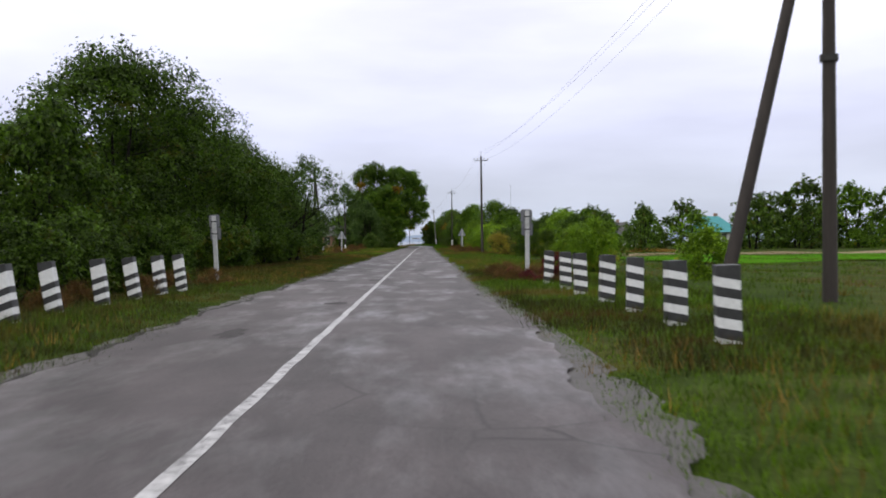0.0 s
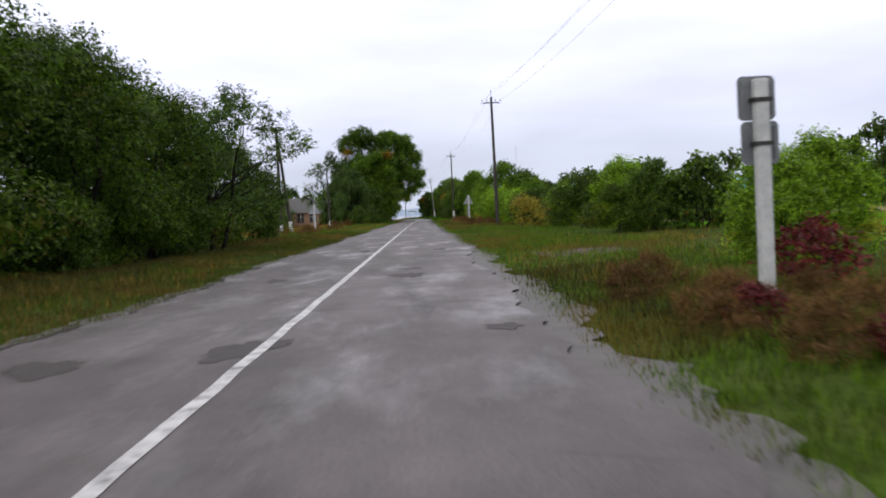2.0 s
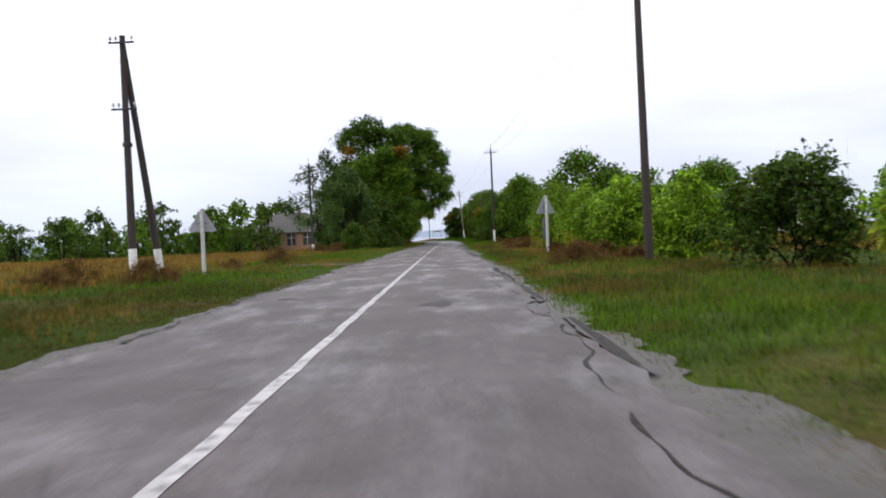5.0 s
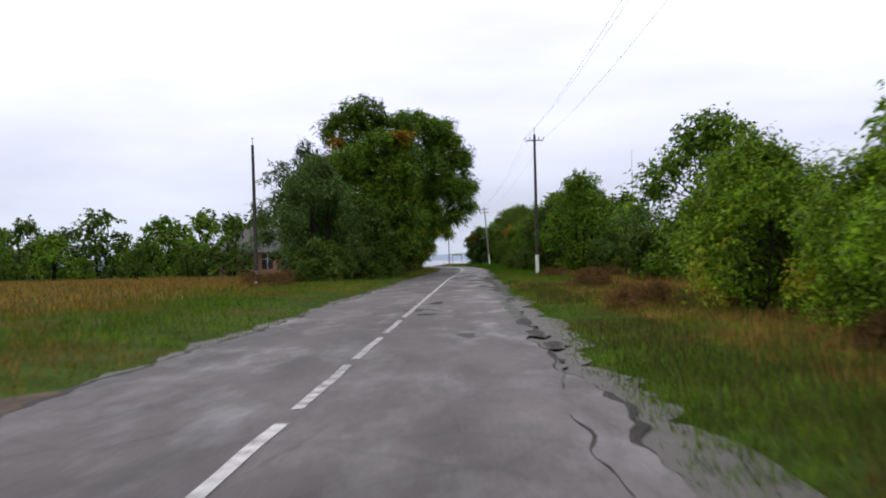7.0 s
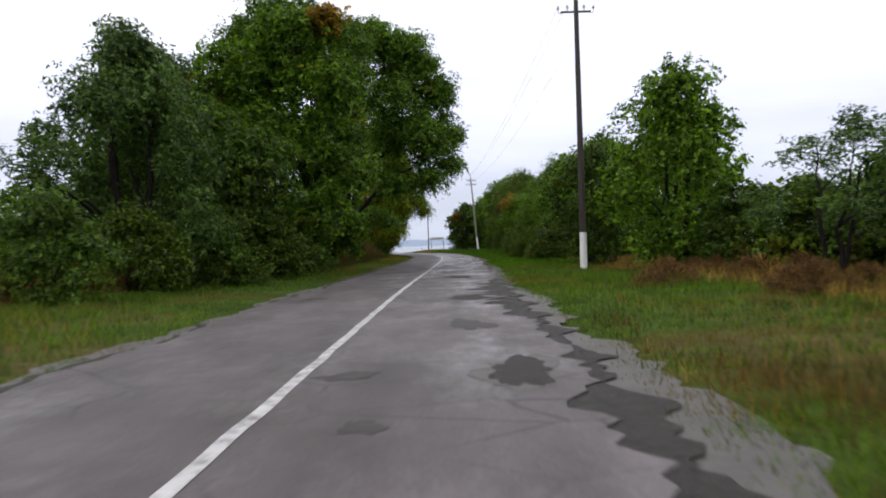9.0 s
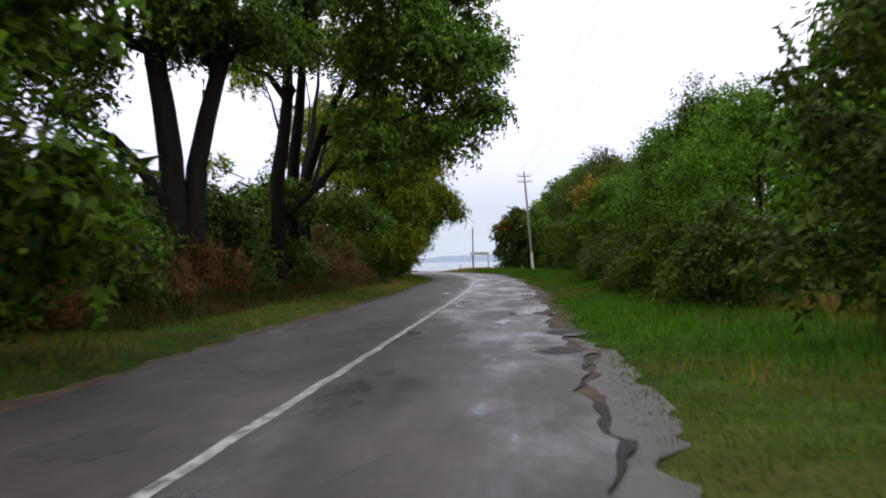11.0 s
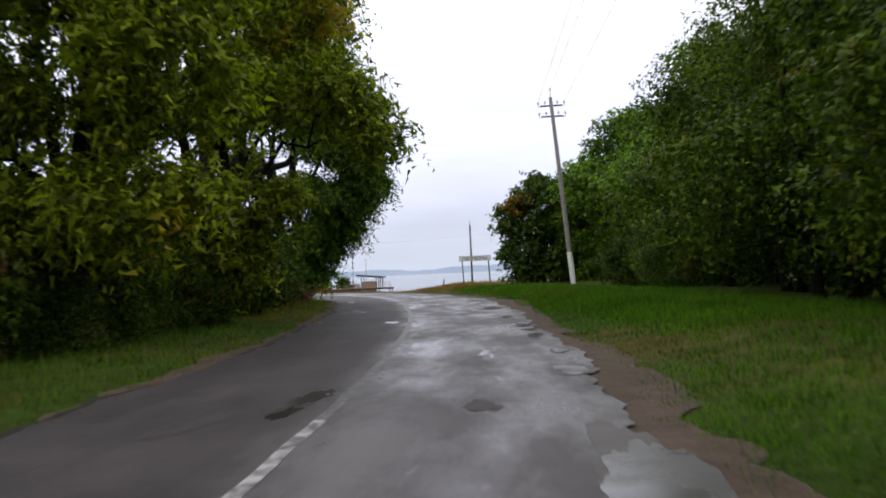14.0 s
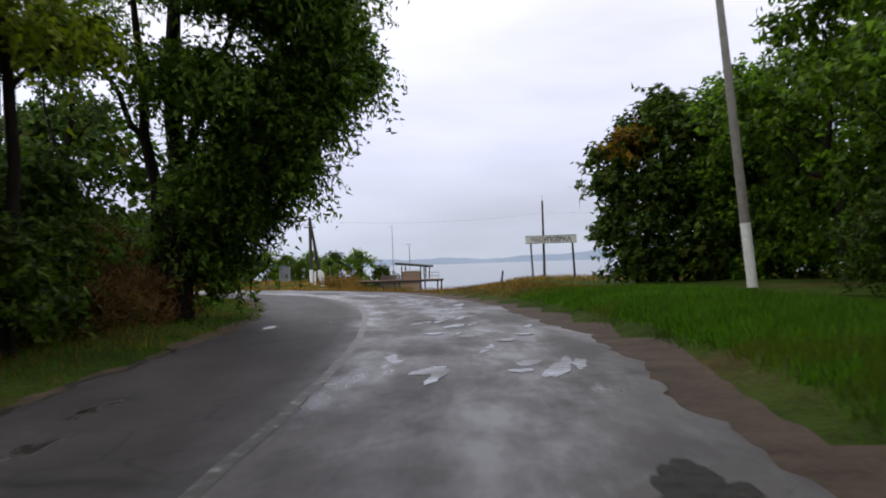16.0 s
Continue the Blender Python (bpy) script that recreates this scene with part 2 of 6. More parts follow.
    wet = noise_node(n, l, 0.9, 6, "way", stretch=(1, 0.30, 1), rough=0.65)
    soak = range_node(n, l, sp.outputs["Y"], 150, 205, 0.0, 0.06)  # wetter towards the lake
    add = n.new("ShaderNodeMath")
    l.new(wet.outputs["Fac"], add.inputs[0])
    l.new(soak.outputs[0], add.inputs[1])
    r = range_node(n, l, add.outputs[0], 0.48, 0.74, 0.62, 0.22)
    # shallow puddles in the hollows
    pool = noise_node(n, l, 0.9, 5, "way", 0.6, (1, 0.28, 1))
    low = n.new("ShaderNodeMath")
    l.new(pool.outputs["Fac"], low.inputs[0])
    l.new(soak.outputs[0], low.inputs[1])
    flood = range_node(n, l, low.outputs[0], 0.70, 0.76, 0.0, 1.0)
    film = range_node(n, l, wet.outputs["Fac"], 0.42, 0.62, 0.54, 0.15)
    # water stays in the right lane, the left one has drained
    side = ramp_node(n, l, range_node(n, l, across.outputs["X"], -3.0, 4.5, 0.0, 1.0).outputs[0],
                     ((0.34, (0, 0, 0)), (0.42, (1, 1, 1)), (0.56, (0.6, 0.6, 0.6)), (0.70, (0.85, 0.85, 0.85)), (0.98, (0.3, 0.3, 0.3))))
    film = mix_node(n, l, side.outputs[0], (0.64, 0.64, 0.64), film.outputs[0])
    filmed = range_node(n, l, sp.outputs["Y"], 165, 205, 0.0, 0.85)
    r = mix_node(n, l, filmed.outputs[0], r.outputs[0], film.outputs[0])
    rr = mix_node(n, l, flood.outputs[0], r.outputs[0], (0.08, 0.08, 0.08))
    l.new(rr.outputs[0], b.inputs["Roughness"])
    b.inputs["Specular IOR Level"].default_value = 0.30
    h = mix_node(n, l, 0.4, grit.outputs["Fac"], mid.outputs["Fac"])
    bump_node(n, l, b, h.outputs[0], 0.35, 0.015)
    return m


def line_paint(name, wear):
    m, n, l, b = shader(name)
    w = noise_node(n, l, 5, 6, rough=0.75)
    c = ramp_node(n, l, w.outputs["Fac"], ((wear, (0.08, 0.075, 0.078)), (wear + 0.14, (0.42, 0.41, 0.42)), (wear + 0.34, (0.62, 0.61, 0.61))))
    l.new(c.outputs[0], b.inputs["Base Color"])
    b.inputs["Roughness"].default_value = 0.45
    return m


def earth():
    m, n, l, b = shader("grassy_earth")
    big = noise_node(n, l, 0.10, 4)
    mid = noise_node(n, l, 1.1, 5)
    fine = noise_node(n, l, 14, 4)
    g = ramp_node(n, l, big.outputs["Fac"], ((0.33, (0.026, 0.046, 0.008)), (0.52, (0.046, 0.070, 0.012)), (0.64, (0.080, 0.066, 0.024)), (0.78, (0.11, 0.070, 0.03))))
    v = range_node(n, l, mid.outputs["Fac"], 0.3, 0.7, 0.65, 1.3)
    v2 = range_node(n, l, fine.outputs["Fac"], 0.25, 0.75, 0.55, 1.45)
    c = mix_node(n, l, 1.0, g.outputs[0], v.outputs[0], 'MULTIPLY')
    c = mix_node(n, l, 1.0, c.outputs[0], v2.outputs[0], 'MULTIPLY')
    l.new(c.outputs[0], b.inputs["Base Color"])
    b.inputs["Roughness"].default_value = 0.9
    b.inputs["Specular IOR Level"].default_value = 0.1
    bump_node(n, l, b, fine.outputs["Fac"], 0.8, 0.05)
    b.inputs["Specular IOR Level"].default_value = 0.03
    return m


def lake():
    m, n, l, b = shader("lake_water")
    b.inputs["Base Color"].default_value = (0.10, 0.13, 0.15, 1)
    b.inputs["Roughness"].default_value = 0.1
    w = noise_node(n, l, 0.7, 4, stretch=(0.6, 1, 1))
    bump_node(n, l, b, w.outputs["Fac"], 0.15, 0.15)
    return m


M_road, M_earth, M_lake = asphalt(), earth(), lake()
M_line, M_line_faint, M_line_gone = line_paint("worn_road_paint", 0.36), line_paint("faint_road_paint", 0.42), line_paint("almost_gone_road_paint", 0.53)
M_field = plain("young_crop_field", (0.045, 0.15, 0.008), (0.09, 0.24, 0.016), 1.5, 0.8, 0, 0.5)
M_field.node_tree.nodes["Principled BSDF"].inputs["Specular IOR Level"].default_value = 0.0
# this blue-grey holds the distance haze; the air itself is clear
M_hill_haze = plain("haze_blue_far_shore", (0.22, 0.28, 0.38), (0.28, 0.34, 0.44), 0.01, 1.0, 0, 0.0)

# ---- mesh helpers ----


def mesh_arrays(name, verts, faces, mat, smooth=False):
    """A mesh from an array of corners and an array of faces that all have the same number of corners."""
    verts, faces = np.asarray(verts, np.float32), np.asarray(faces, np.int32)
    me = bpy.data.meshes.new(name)
    k = faces.shape[1]
    me.vertices.add(len(verts))
    me.vertices.foreach_set("co", verts.ravel())
    me.loops.add(faces.size)
    me.loops.foreach_set("vertex_index", faces.ravel())
    me.polygons.add(len(faces))
    me.polygons.foreach_set("loop_start", np.arange(0, faces.size, k, dtype=np.int32))
    me.polygons.foreach_set("loop_total", np.full(len(faces), k, np.int32))
    if smooth:
        me.polygons.foreach_set("use_smooth", np.ones(len(faces), bool))
    me.update(calc_edges=True)
    me.validate()
    me.materials.append(mat)
    return me


def thing(name, label, category, x, y, z, rz=0, group="", kind=""):
    ob = new(name)
    ob.empty_display_size = 0.2
    ob.matrix_world = pose(x, y, z, 0, 0, rz)
    return tagged(ob, label, category, group, kind)


def child(name, me, parent, label=""):
    ob = new(name, me)
    ob.parent = parent
    return tagged(ob, label)


def part(name, bm, mat, parent, label="", smooth=False):
    me = bpy.data.meshes.new(name)
    if smooth:
        for f in bm.faces:
            f.smooth = True
    bm.to_mesh(me)
    bm.free()
    me.materials.append(mat)
    return child(name, me, parent, label)


def box(bm, x0, x1, y0, y1, z0, z1, bevel=0.0):
    m = Matrix.Translation(((x0 + x1) / 2, (y0 + y1) / 2, (z0 + z1) / 2)) @ Matrix.Diagonal((x1 - x0, y1 - y0, z1 - z0, 1))
    made = bmesh.ops.create_cube(bm, size=1, matrix=m)
    if bevel:
        edges = list({e for v in made["verts"] for e in v.link_edges})
        bmesh.ops.bevel(bm, geom=edges, offset=bevel, segments=2, affect='EDGES', profile=0.5)
    return bm


def tubes(runs, sides=7):
    """Tapered tubes along runs of (points, radii): corners and quads."""
    vs, fs, base = [], [], 0
    ang = np.linspace(0, 2 * np.pi, sides, endpoint=False)
    for pts, rad in runs:
        pts = np.asarray(pts, float)
        way = np.gradient(pts, axis=0)
        way /= np.linalg.norm(way, axis=1, keepdims=True) + 1e-9
        mean = np.abs(pts[-1] - pts[0])
        ref = np.eye(3)[int(mean.argmin())][None]
        a = np.cross(way, ref)
        a /= np.linalg.norm(a, axis=1, keepdims=True) + 1e-9
        c = np.cross(way, a)
        ring = pts[:, None] + np.asarray(rad)[:, None, None] * (np.cos(ang)[None, :, None] * a[:, None] + np.sin(ang)[None, :, None] * c[:, None])
        vs.append(ring.reshape(-1, 3))
        n = len(pts)
        i = np.arange(n - 1)[:, None] * sides + base
        j = np.arange(sides)[None]
        k = (j + 1) % sides
        fs.append(np.stack([i + j, i + k, i + sides + k, i + sides + j], -1).reshape(-1, 4))
        base += n * sides
    return np.concatenate(vs), np.concatenate(fs)


def leaves(rng, centres, outward, length, width, droop=0.25, spread=0.9):
    """Pointed leaves, one at each centre."""
    n = len(centres)
    face = outward * 0.75 + (0, 0, 0.55) + rng.normal(0, 0.55 * spread, (n, 3))
    face /= np.linalg.norm(face, axis=1, keepdims=True) + 1e-9
    d = np.cross(face, rng.normal(0, 1, (n, 3)))
    d[:, 2] -= droop * 0.6
    d /= np.linalg.norm(d, axis=1, keepdims=True) + 1e-9
    s = np.cross(d, face)
    s /= np.linalg.norm(s, axis=1, keepdims=True) + 1e-9
    L = length * rng.uniform(0.6, 1.35, (n, 1))
    W = width * rng.uniform(0.65, 1.3, (n, 1))
    v = np.stack([centres + s * W * 0.5, centres + d * L, centres - s * W * 0.5], 1)
    return v.reshape(-1, 3), np.arange(3 * n).reshape(n, 3)


def crown_points(rng, clumps, per, radius, droop=0.25, on_twig=6):
    """Leaf places along short twigs that stand out of clumps (x, y, z), with the outward way of each."""
    k, m = len(clumps), max(per // on_twig, 2)
    d = rng.normal(0, 1, (k, m, 3))
    d[..., 2] += 0.25
    d /= np.linalg.norm(d, axis=2, keepdims=True)
    size = radius * rng.uniform(0.5, 1.25, (k, 1, 1))
    r = size * rng.uniform(0.05, 0.85, (k, m, 1)) ** 0.5
    foot = clumps[:, None] + d * r * np.array([1.0, 1.0, 0.75])
    way = d + rng.normal(0, 0.55, (k, m, 3))
    way[..., 2] += 0.25 - 0.6 * droop
    way /= np.linalg.norm(way, axis=2, keepdims=True)
    long = np.minimum(size * rng.uniform(0.25, 0.75, (k, m, 1)), 0.7)
    u = np.linspace(0.1, 1, on_twig)[None, None, :, None]
    p = foot[:, :, None] + way[:, :, None] * (long[:, :, None] * u)
    p[..., 2] -= (droop * long * u[..., 0] ** 2)
    p += rng.normal(0, 0.05 * radius, p.shape)
    return p.reshape(-1, 3), np.repeat(d.reshape(-1, 3), on_twig, 0)


def limb(rng, a, b, sag=0.12, steps=5):
    """A crooked run of points from a to b that first rises and then bends over."""
    t = np.linspace(0, 1, steps)[:, None]
    p = a + (b - a) * t
    L = np.linalg.norm(b - a)
    p[:, 2] += np.sin(t[:, 0] * np.pi) * L * sag
    p[1:-1] += rng.normal(0, (0.045 if L < 6 else 0.011) * L, (steps - 2, 3))
    return p


def grow(seed, height, radius, base, stems, stem_r, n_clumps, per, clump_r, leaf_l, leaf_w, mat, lean=0.0,
         droop=0.25, top_power=0.8, skirt=0.6, bark=None, limbs=40, mains=7, widest=0.35, first=0.12, bole=0.0, sides=6, shy=None):
    """Trunk and crown meshes of one plant about its base point."""
    rng = np.random.default_rng(seed)
    zc = rng.uniform(0, 1, n_clumps) ** 0.85
    ang = rng.uniform(0, 2 * np.pi, n_clumps)
    # the outline: wide at a part of its height, uneven with the bearing, ragged on top
    prof = np.where(zc < widest, skirt + (1 - skirt) * np.sin(zc / widest * np.pi / 2), np.cos((zc - widest) / (1 - widest) * np.pi / 2) ** top_power)
    lobes = 1 + 0.22 * np.sin(2 * ang + seed) + 0.16 * np.sin(3 * ang + 2.1 * seed) + 0.1 * np.sin(5 * ang + 7 * zc + seed)
    r = radius * prof * lobes * rng.uniform(0.12, 1.0, n_clumps) ** 0.5
    crown_h = height - base - clump_r * 0.6
    clumps = np.stack([r * np.cos(ang), r * np.sin(ang), base + zc * crown_h + rng.normal(0, 0.03 * height, n_clumps)], 1)
    clumps[:, 0] += lean * radius * np.minimum(1.0, 1.6 * clumps[:, 2] / height)
    clumps[:, 2] = np.clip(clumps[:, 2], 0.35 * clump_r, None)
    if shy:
        # no leaves low on the side that faces away from the light
        clumps = clumps[(clumps[:, 0] > shy[0]) | (clumps[:, 2] > shy[1])]
        n_clumps = len(clumps)
    for c in clumps:
        # no clump hangs by itself in the air
        gap = np.linalg.norm(clumps - c, axis=1)
        near = clumps[np.argsort(gap)[2]]
        gone = np.linalg.norm(near - c)
        if gone > 1.1 * clump_r:
            c += (near - c) * (1 - 1.1 * clump_r / gone)
    p, d = crown_points(rng, clumps, per, clump_r, droop)
    p[:, 2] = np.maximum(p[:, 2], 0.03)
    lv, lf = leaves(rng, p, d, leaf_l, leaf_w, droop)
    runs = []
    for k in range(stems):
        a = 2 * np.pi * k / max(stems, 1) + seed
        off = 0.0 if stems == 1 else min(0.10 * radius, 0.55)
        foot = np.array([off * np.cos(a), off * np.sin(a), -0.25])
        out = 0.3 * radius * (stems > 1)
        tip = np.array([out * np.cos(a) + lean * radius * 0.6, out * np.sin(a), height * 0.84])
        run = limb(rng, foot, tip, 0.0, 9)
        if bole:
            # one thick foot that forks at the height of the bole
            fork = np.array([0.22 * np.cos(a), 0.22 * np.sin(a), bole])
            run = np.concatenate([[foot * (0.5, 0.5, 1)], [foot * (0.35, 0.35, 0) + (0, 0, bole * 0.5)], limb(rng, fork, tip, 0.05, 7)])
        runs.append((run, stem_r * np.array([1.4, 1.0, 0.9, 0.8, 0.68, 0.55, 0.4, 0.25, 0.1])))
    # main limbs leave the stems steeply, the rest branches off the nearest wood below
    far_out = np.argsort(-np.hypot(clumps[:, 0], clumps[:, 1]) + rng.uniform(0, 0.5 * radius, n_clumps))[:mains]
    outer = np.argsort(-np.hypot(clumps[:, 0] - lean * radius * 0.5, clumps[:, 1]))[:limbs // 2 + 1]
    order = list(far_out) + list(outer) + list(rng.permutation(n_clumps)[:limbs // 2])
    nodes = np.concatenate([q for q, _ in runs])
    girth = np.concatenate([g for _, g in runs])
    for n, k in enumerate(order):
        c = clumps[k]
        gap = np.linalg.norm(nodes - c, axis=1) + 3.0 * np.maximum(nodes[:, 2] - c[2] + 0.2 * np.hypot(*(nodes[:, :2] - c[:2]).T), 0)
        if n < mains:
            gap = np.abs(c[2] - 0.7 * np.hypot(*(nodes[:, :2] - c[:2]).T) - nodes[:, 2])
            gap[girth < 0.3 * stem_r] += 50
        gap[nodes[:, 2] < first * height] += 100
        at = int(gap.argmin())
        r0 = min(girth[at] * 0.62, stem_r * (0.6 if n < mains else 0.22))
        q = limb(rng, nodes[at], c, 0.06, 6)
        g = np.maximum(r0 * np.array([1, 0.85, 0.66, 0.5, 0.33, 0.14]), 0.006)
        runs.append((q, g))
        nodes, girth = np.concatenate([nodes, q[1:]]), np.concatenate([girth, g[1:]])
    tv, tf = tubes(runs, sides)
    trunk = mesh_arrays("trunk", tv, tf, bark or M_bark, True)
    crown = mesh_arrays("crown", lv, lf, mat)
    return trunk, crown


def grow_set(seed, *args, per, leaf_l, leaf_w, **more):
    """One kind of plant three times: common, with few coarse leaves for the back rows, with many fine ones for the road's edge."""
    head, tail = args[:6], args[6:]
    return [grow(seed, *head, int(per * p), tail[0], leaf_l * q, leaf_w * q, tail[1], **more) for p, q in ((1, 1), (0.42, 1.5), (2.3, 0.6))]


def plant(meshes, name, label, category, x, y, z=0.0, rz=0.0, s=1.0, sz=None, group=""):
    ob = new(name)
    ob.empty_display_size = 0.3
    ob.matrix_world = Matrix.LocRotScale((x, y, z), Euler((0, 0, radians(rz))), (s, s, sz or s))
    tagged(ob, label, category, group)
    child("trunk" if category == "tree" else "stem", meshes[0], ob)
    child("crown" if category == "tree" else "foliage", meshes[1], ob)
    return ob


# ---- the ground and the road ----
WAY = [(-1.45, -60), (-1.45, 60), (-1.45, 150), (-1.42, 172), (-1.15, 196), (-1.12, 228), (-1.75, 246), (-3.0, 259), (-5.3, 273),
       (-8.6, 285), (-13.6, 295.5), (-21, 304), (-32, 311), (-60, 321)]


def way_points(step=0.5):
    """The road's middle line as smooth points, each with the way along it."""
    p = np.array(WAY, float)
    seg = np.r_[0, np.cumsum(np.linalg.norm(np.diff(p, axis=0), axis=1))]
    tan = np.gradient(p, seg, axis=0)
    s = np.arange(0, seg[-1], step)
    i = np.clip(np.searchsorted(seg, s, side="right") - 1, 0, len(p) - 2)
    h = (seg[i + 1] - seg[i])
    u = ((s - seg[i]) / h)[:, None]
    h = h[:, None]
    pos = (2 * u**3 - 3 * u**2 + 1) * p[i] + (u**3 - 2 * u**2 + u) * h * tan[i] + (3 * u**2 - 2 * u**3) * p[i + 1] + (u**3 - u**2) * h * tan[i + 1]
    d = np.gradient(pos, axis=0)
    d /= np.linalg.norm(d, axis=1, keepdims=True)
    return s, pos, d


WS, WP, WD = way_points(0.25)
WN = np.stack([WD[:, 1], -WD[:, 0]], 1)  # to the right of the way


def wave(*terms):
    """A sum of sines, for ragged lines."""
    return lambda s: sum(a * np.sin(f * s + p) for a, f, p in terms)


ragged_r = wave((0.14, 0.5, 0.3), (0.10, 1.37, 1.2), (0.07, 3.1, 2.0), (0.05, 6.3, 0.7), (0.03, 11.0, 0.2))
ragged_l = wave((0.08, 0.43, 1.3), (0.06, 1.21, 0.2), (0.05, 2.9, 1.0), (0.03, 7.3, 0.4))


def side_of_way(x, y):
    """Distance to the right of the road's middle line (negative: to the left) for arrays of places."""
    out = np.empty(len(x))
    for k in range(0, len(x), 4000):
        dx, dy = x[k:k + 4000, None] - WP[None, ::4, 0], y[k:k + 4000, None] - WP[None, ::4, 1]
        j = (dx * dx + dy * dy).argmin(1)
        r = np.arange(len(j))
        out[k:k + 4000] = dx[r, j] * WN[::4][j, 0] + dy[r, j] * WN[::4][j, 1]
    return out


def ease(v, a, b):
    t = np.clip((v - a) / (b - a), 0, 1)
    return t * t * (3 - 2 * t)


def ground_z(x, y, off):
    x, y, off = (np.asarray(v, float) for v in (x, y, off))
    away = np.abs(off - 0.75 * ease(off, 1, 3) * 2 * ease(y, 250, 270) * (1 - ease(y, 292, 300)))
    z = -0.06 + 0.07 * ease(away, 2.9, 4.2) - 0.05 * ease(away, 5.5, 9) - 0.15 * ease(away, 9, 20)
    z = z + 0.28 * ease(off, 3.4, 6.0) * ease(y, 205, 235)
    z = z + 0.05 * np.sin(0.55 * x + 0.3 * y) * ease(away, 4, 8) + 0.05 * np.sin(0.21 * y - 0.4 * x) * ease(away, 4, 8)
    z = z - 0.13 * ease(-off, 4.4, 5.6) * ease(y, 8, 16) * (1 - ease(y, 34, 42))
    z = np.where(away < 3.2, np.minimum(z, -0.06), z)
    left = ease(-x, 19.5, 24.5)  # the bank stays high there
    fall = 0.85 * ease(off, 3.3, 8.0) * ease(y, 286, 296) * ease(-x, 4, 9)
    fall = fall + (1.0 + 0.28 * ease(off, 3.4, 6) - 0.75 * ease(-x, 4, 9) * ease(off, 3.3, 8.0)) * ease(y, 308, 330) + 1.6 * ease(y, 330, 352)
    z = z - fall * (1 - left) - left * (0.15 * ease(y, 308, 330) + 2.6 * ease(y, 354, 375))
    return z


def build_ground():
    xs = np.unique(np.concatenate([np.linspace(-2500, -140, 9), np.linspace(-140, -20, 25), np.arange(-20, 20, 0.8), np.linspace(20, 140, 25), np.linspace(140, 2500, 9)]))
    ys = np.unique(np.concatenate([np.linspace(-800, -40, 8), np.arange(-40, 380, 1.25), np.linspace(380, 4600, 12)]))
    gx, gy = np.meshgrid(xs, ys)
    x, y = gx.ravel(), gy.ravel()
    off = side_of_way(x, y)
    v = np.stack([x, y, ground_z(x, y, off)], 1)
    a = np.arange(len(x)).reshape(gx.shape)
    f = np.stack([a[:-1, :-1], a[:-1, 1:], a[1:, 1:], a[1:, :-1]], -1).reshape(-1, 4)
    ob = new("ground", mesh_arrays("ground", v, f, M_earth, True))
    return tagged(ob, "flat grassy earth with dry patches beside the road", "ground", kind="structure")


build_ground()


def ribbon(name, s0, s1, left, right, z, mat, cols=2, crown=0.0):
    """A strip along the road between two offsets, which may be functions of the distance."""
    keep = (WS >= s0) & (WS <= s1)
    s, p, nrm = WS[keep], WP[keep], WN[keep]
    lo = left(s) if callable(left) else np.full(len(s), left)
    hi = right(s) if callable(right) else np.full(len(s), right)
    t = np.linspace(0, 1, cols)
    o = lo[:, None] * (1 - t) + hi[:, None] * t
    xy = p[:, None] + nrm[:, None] * o[..., None]
    zz = z + crown * (1 - (np.abs(o) / 3.0) ** 2)
    v = np.concatenate([xy, zz[..., None]], -1).reshape(-1, 3)
    a = np.arange(len(v)).reshape(len(s), cols)
    f = np.stack([a[:-1, :-1], a[:-1, 1:], a[1:, 1:], a[1:, :-1]], -1).reshape(-1, 4)
    me = mesh_arrays(name, v, f, mat, True)
    way = np.stack([o, np.repeat(s[:, None], cols, 1), np.zeros_like(o)], -1).astype(np.float32)
    me.attributes.new("way", 'FLOAT_VECTOR', 'POINT').data.foreach_set("vector", way.ravel())
    return me


chips = wave((0.10, 2.1, 0.4), (0.08, 4.3, 2.0), (0.06, 8.7, 1.1), (0.04, 15.1, 0.5))


def bend_room(s):
    """The road is wider on the outer side of its bend."""
    return 1.5 * ease(s, 306, 330) * (1 - ease(s, 360, 385))


def right_edge(s):
    """The asphalt's right edge, broken away where the road is worst."""
    gone = 0.85 * np.exp(-((s - 229) / 6) ** 2) + 0.32 * np.exp(-((s - 211) / 7) ** 2) + 0.18 * np.exp(-((s - 190) / 9) ** 2)
    gone = gone + 0.15 * np.exp(-((s - 297) / 4) ** 2)
    return 2.75 + 0.5 * bend_room(s) + 0.6 * ragged_r(s) + 0.3 * np.exp(-((s - 76) / 8) ** 2) + 0.6 * np.exp(-((s - 120) / 4) ** 2) - gone * (1 + 3.2 * chips(s))


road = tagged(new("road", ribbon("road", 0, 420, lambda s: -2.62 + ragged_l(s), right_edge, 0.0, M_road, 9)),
              "narrow wet grey asphalt road, worn and patched", "road", kind="structure")
def shoulder_edge(s):
    return 3.3 + bend_room(s) + 1.3 * ragged_r(s + 40) + 0.4 * np.exp(-((s - 78) / 9) ** 2) + 1.4 * np.exp(-((s - 120) / 4) ** 2)


def brown_edge(s):
    """The brown mud begins gradually beside the grey gravel."""
    return 2.2 + (shoulder_edge(s) - 2.2) * ease(s, 238, 262) + 0.25 * chips(s)


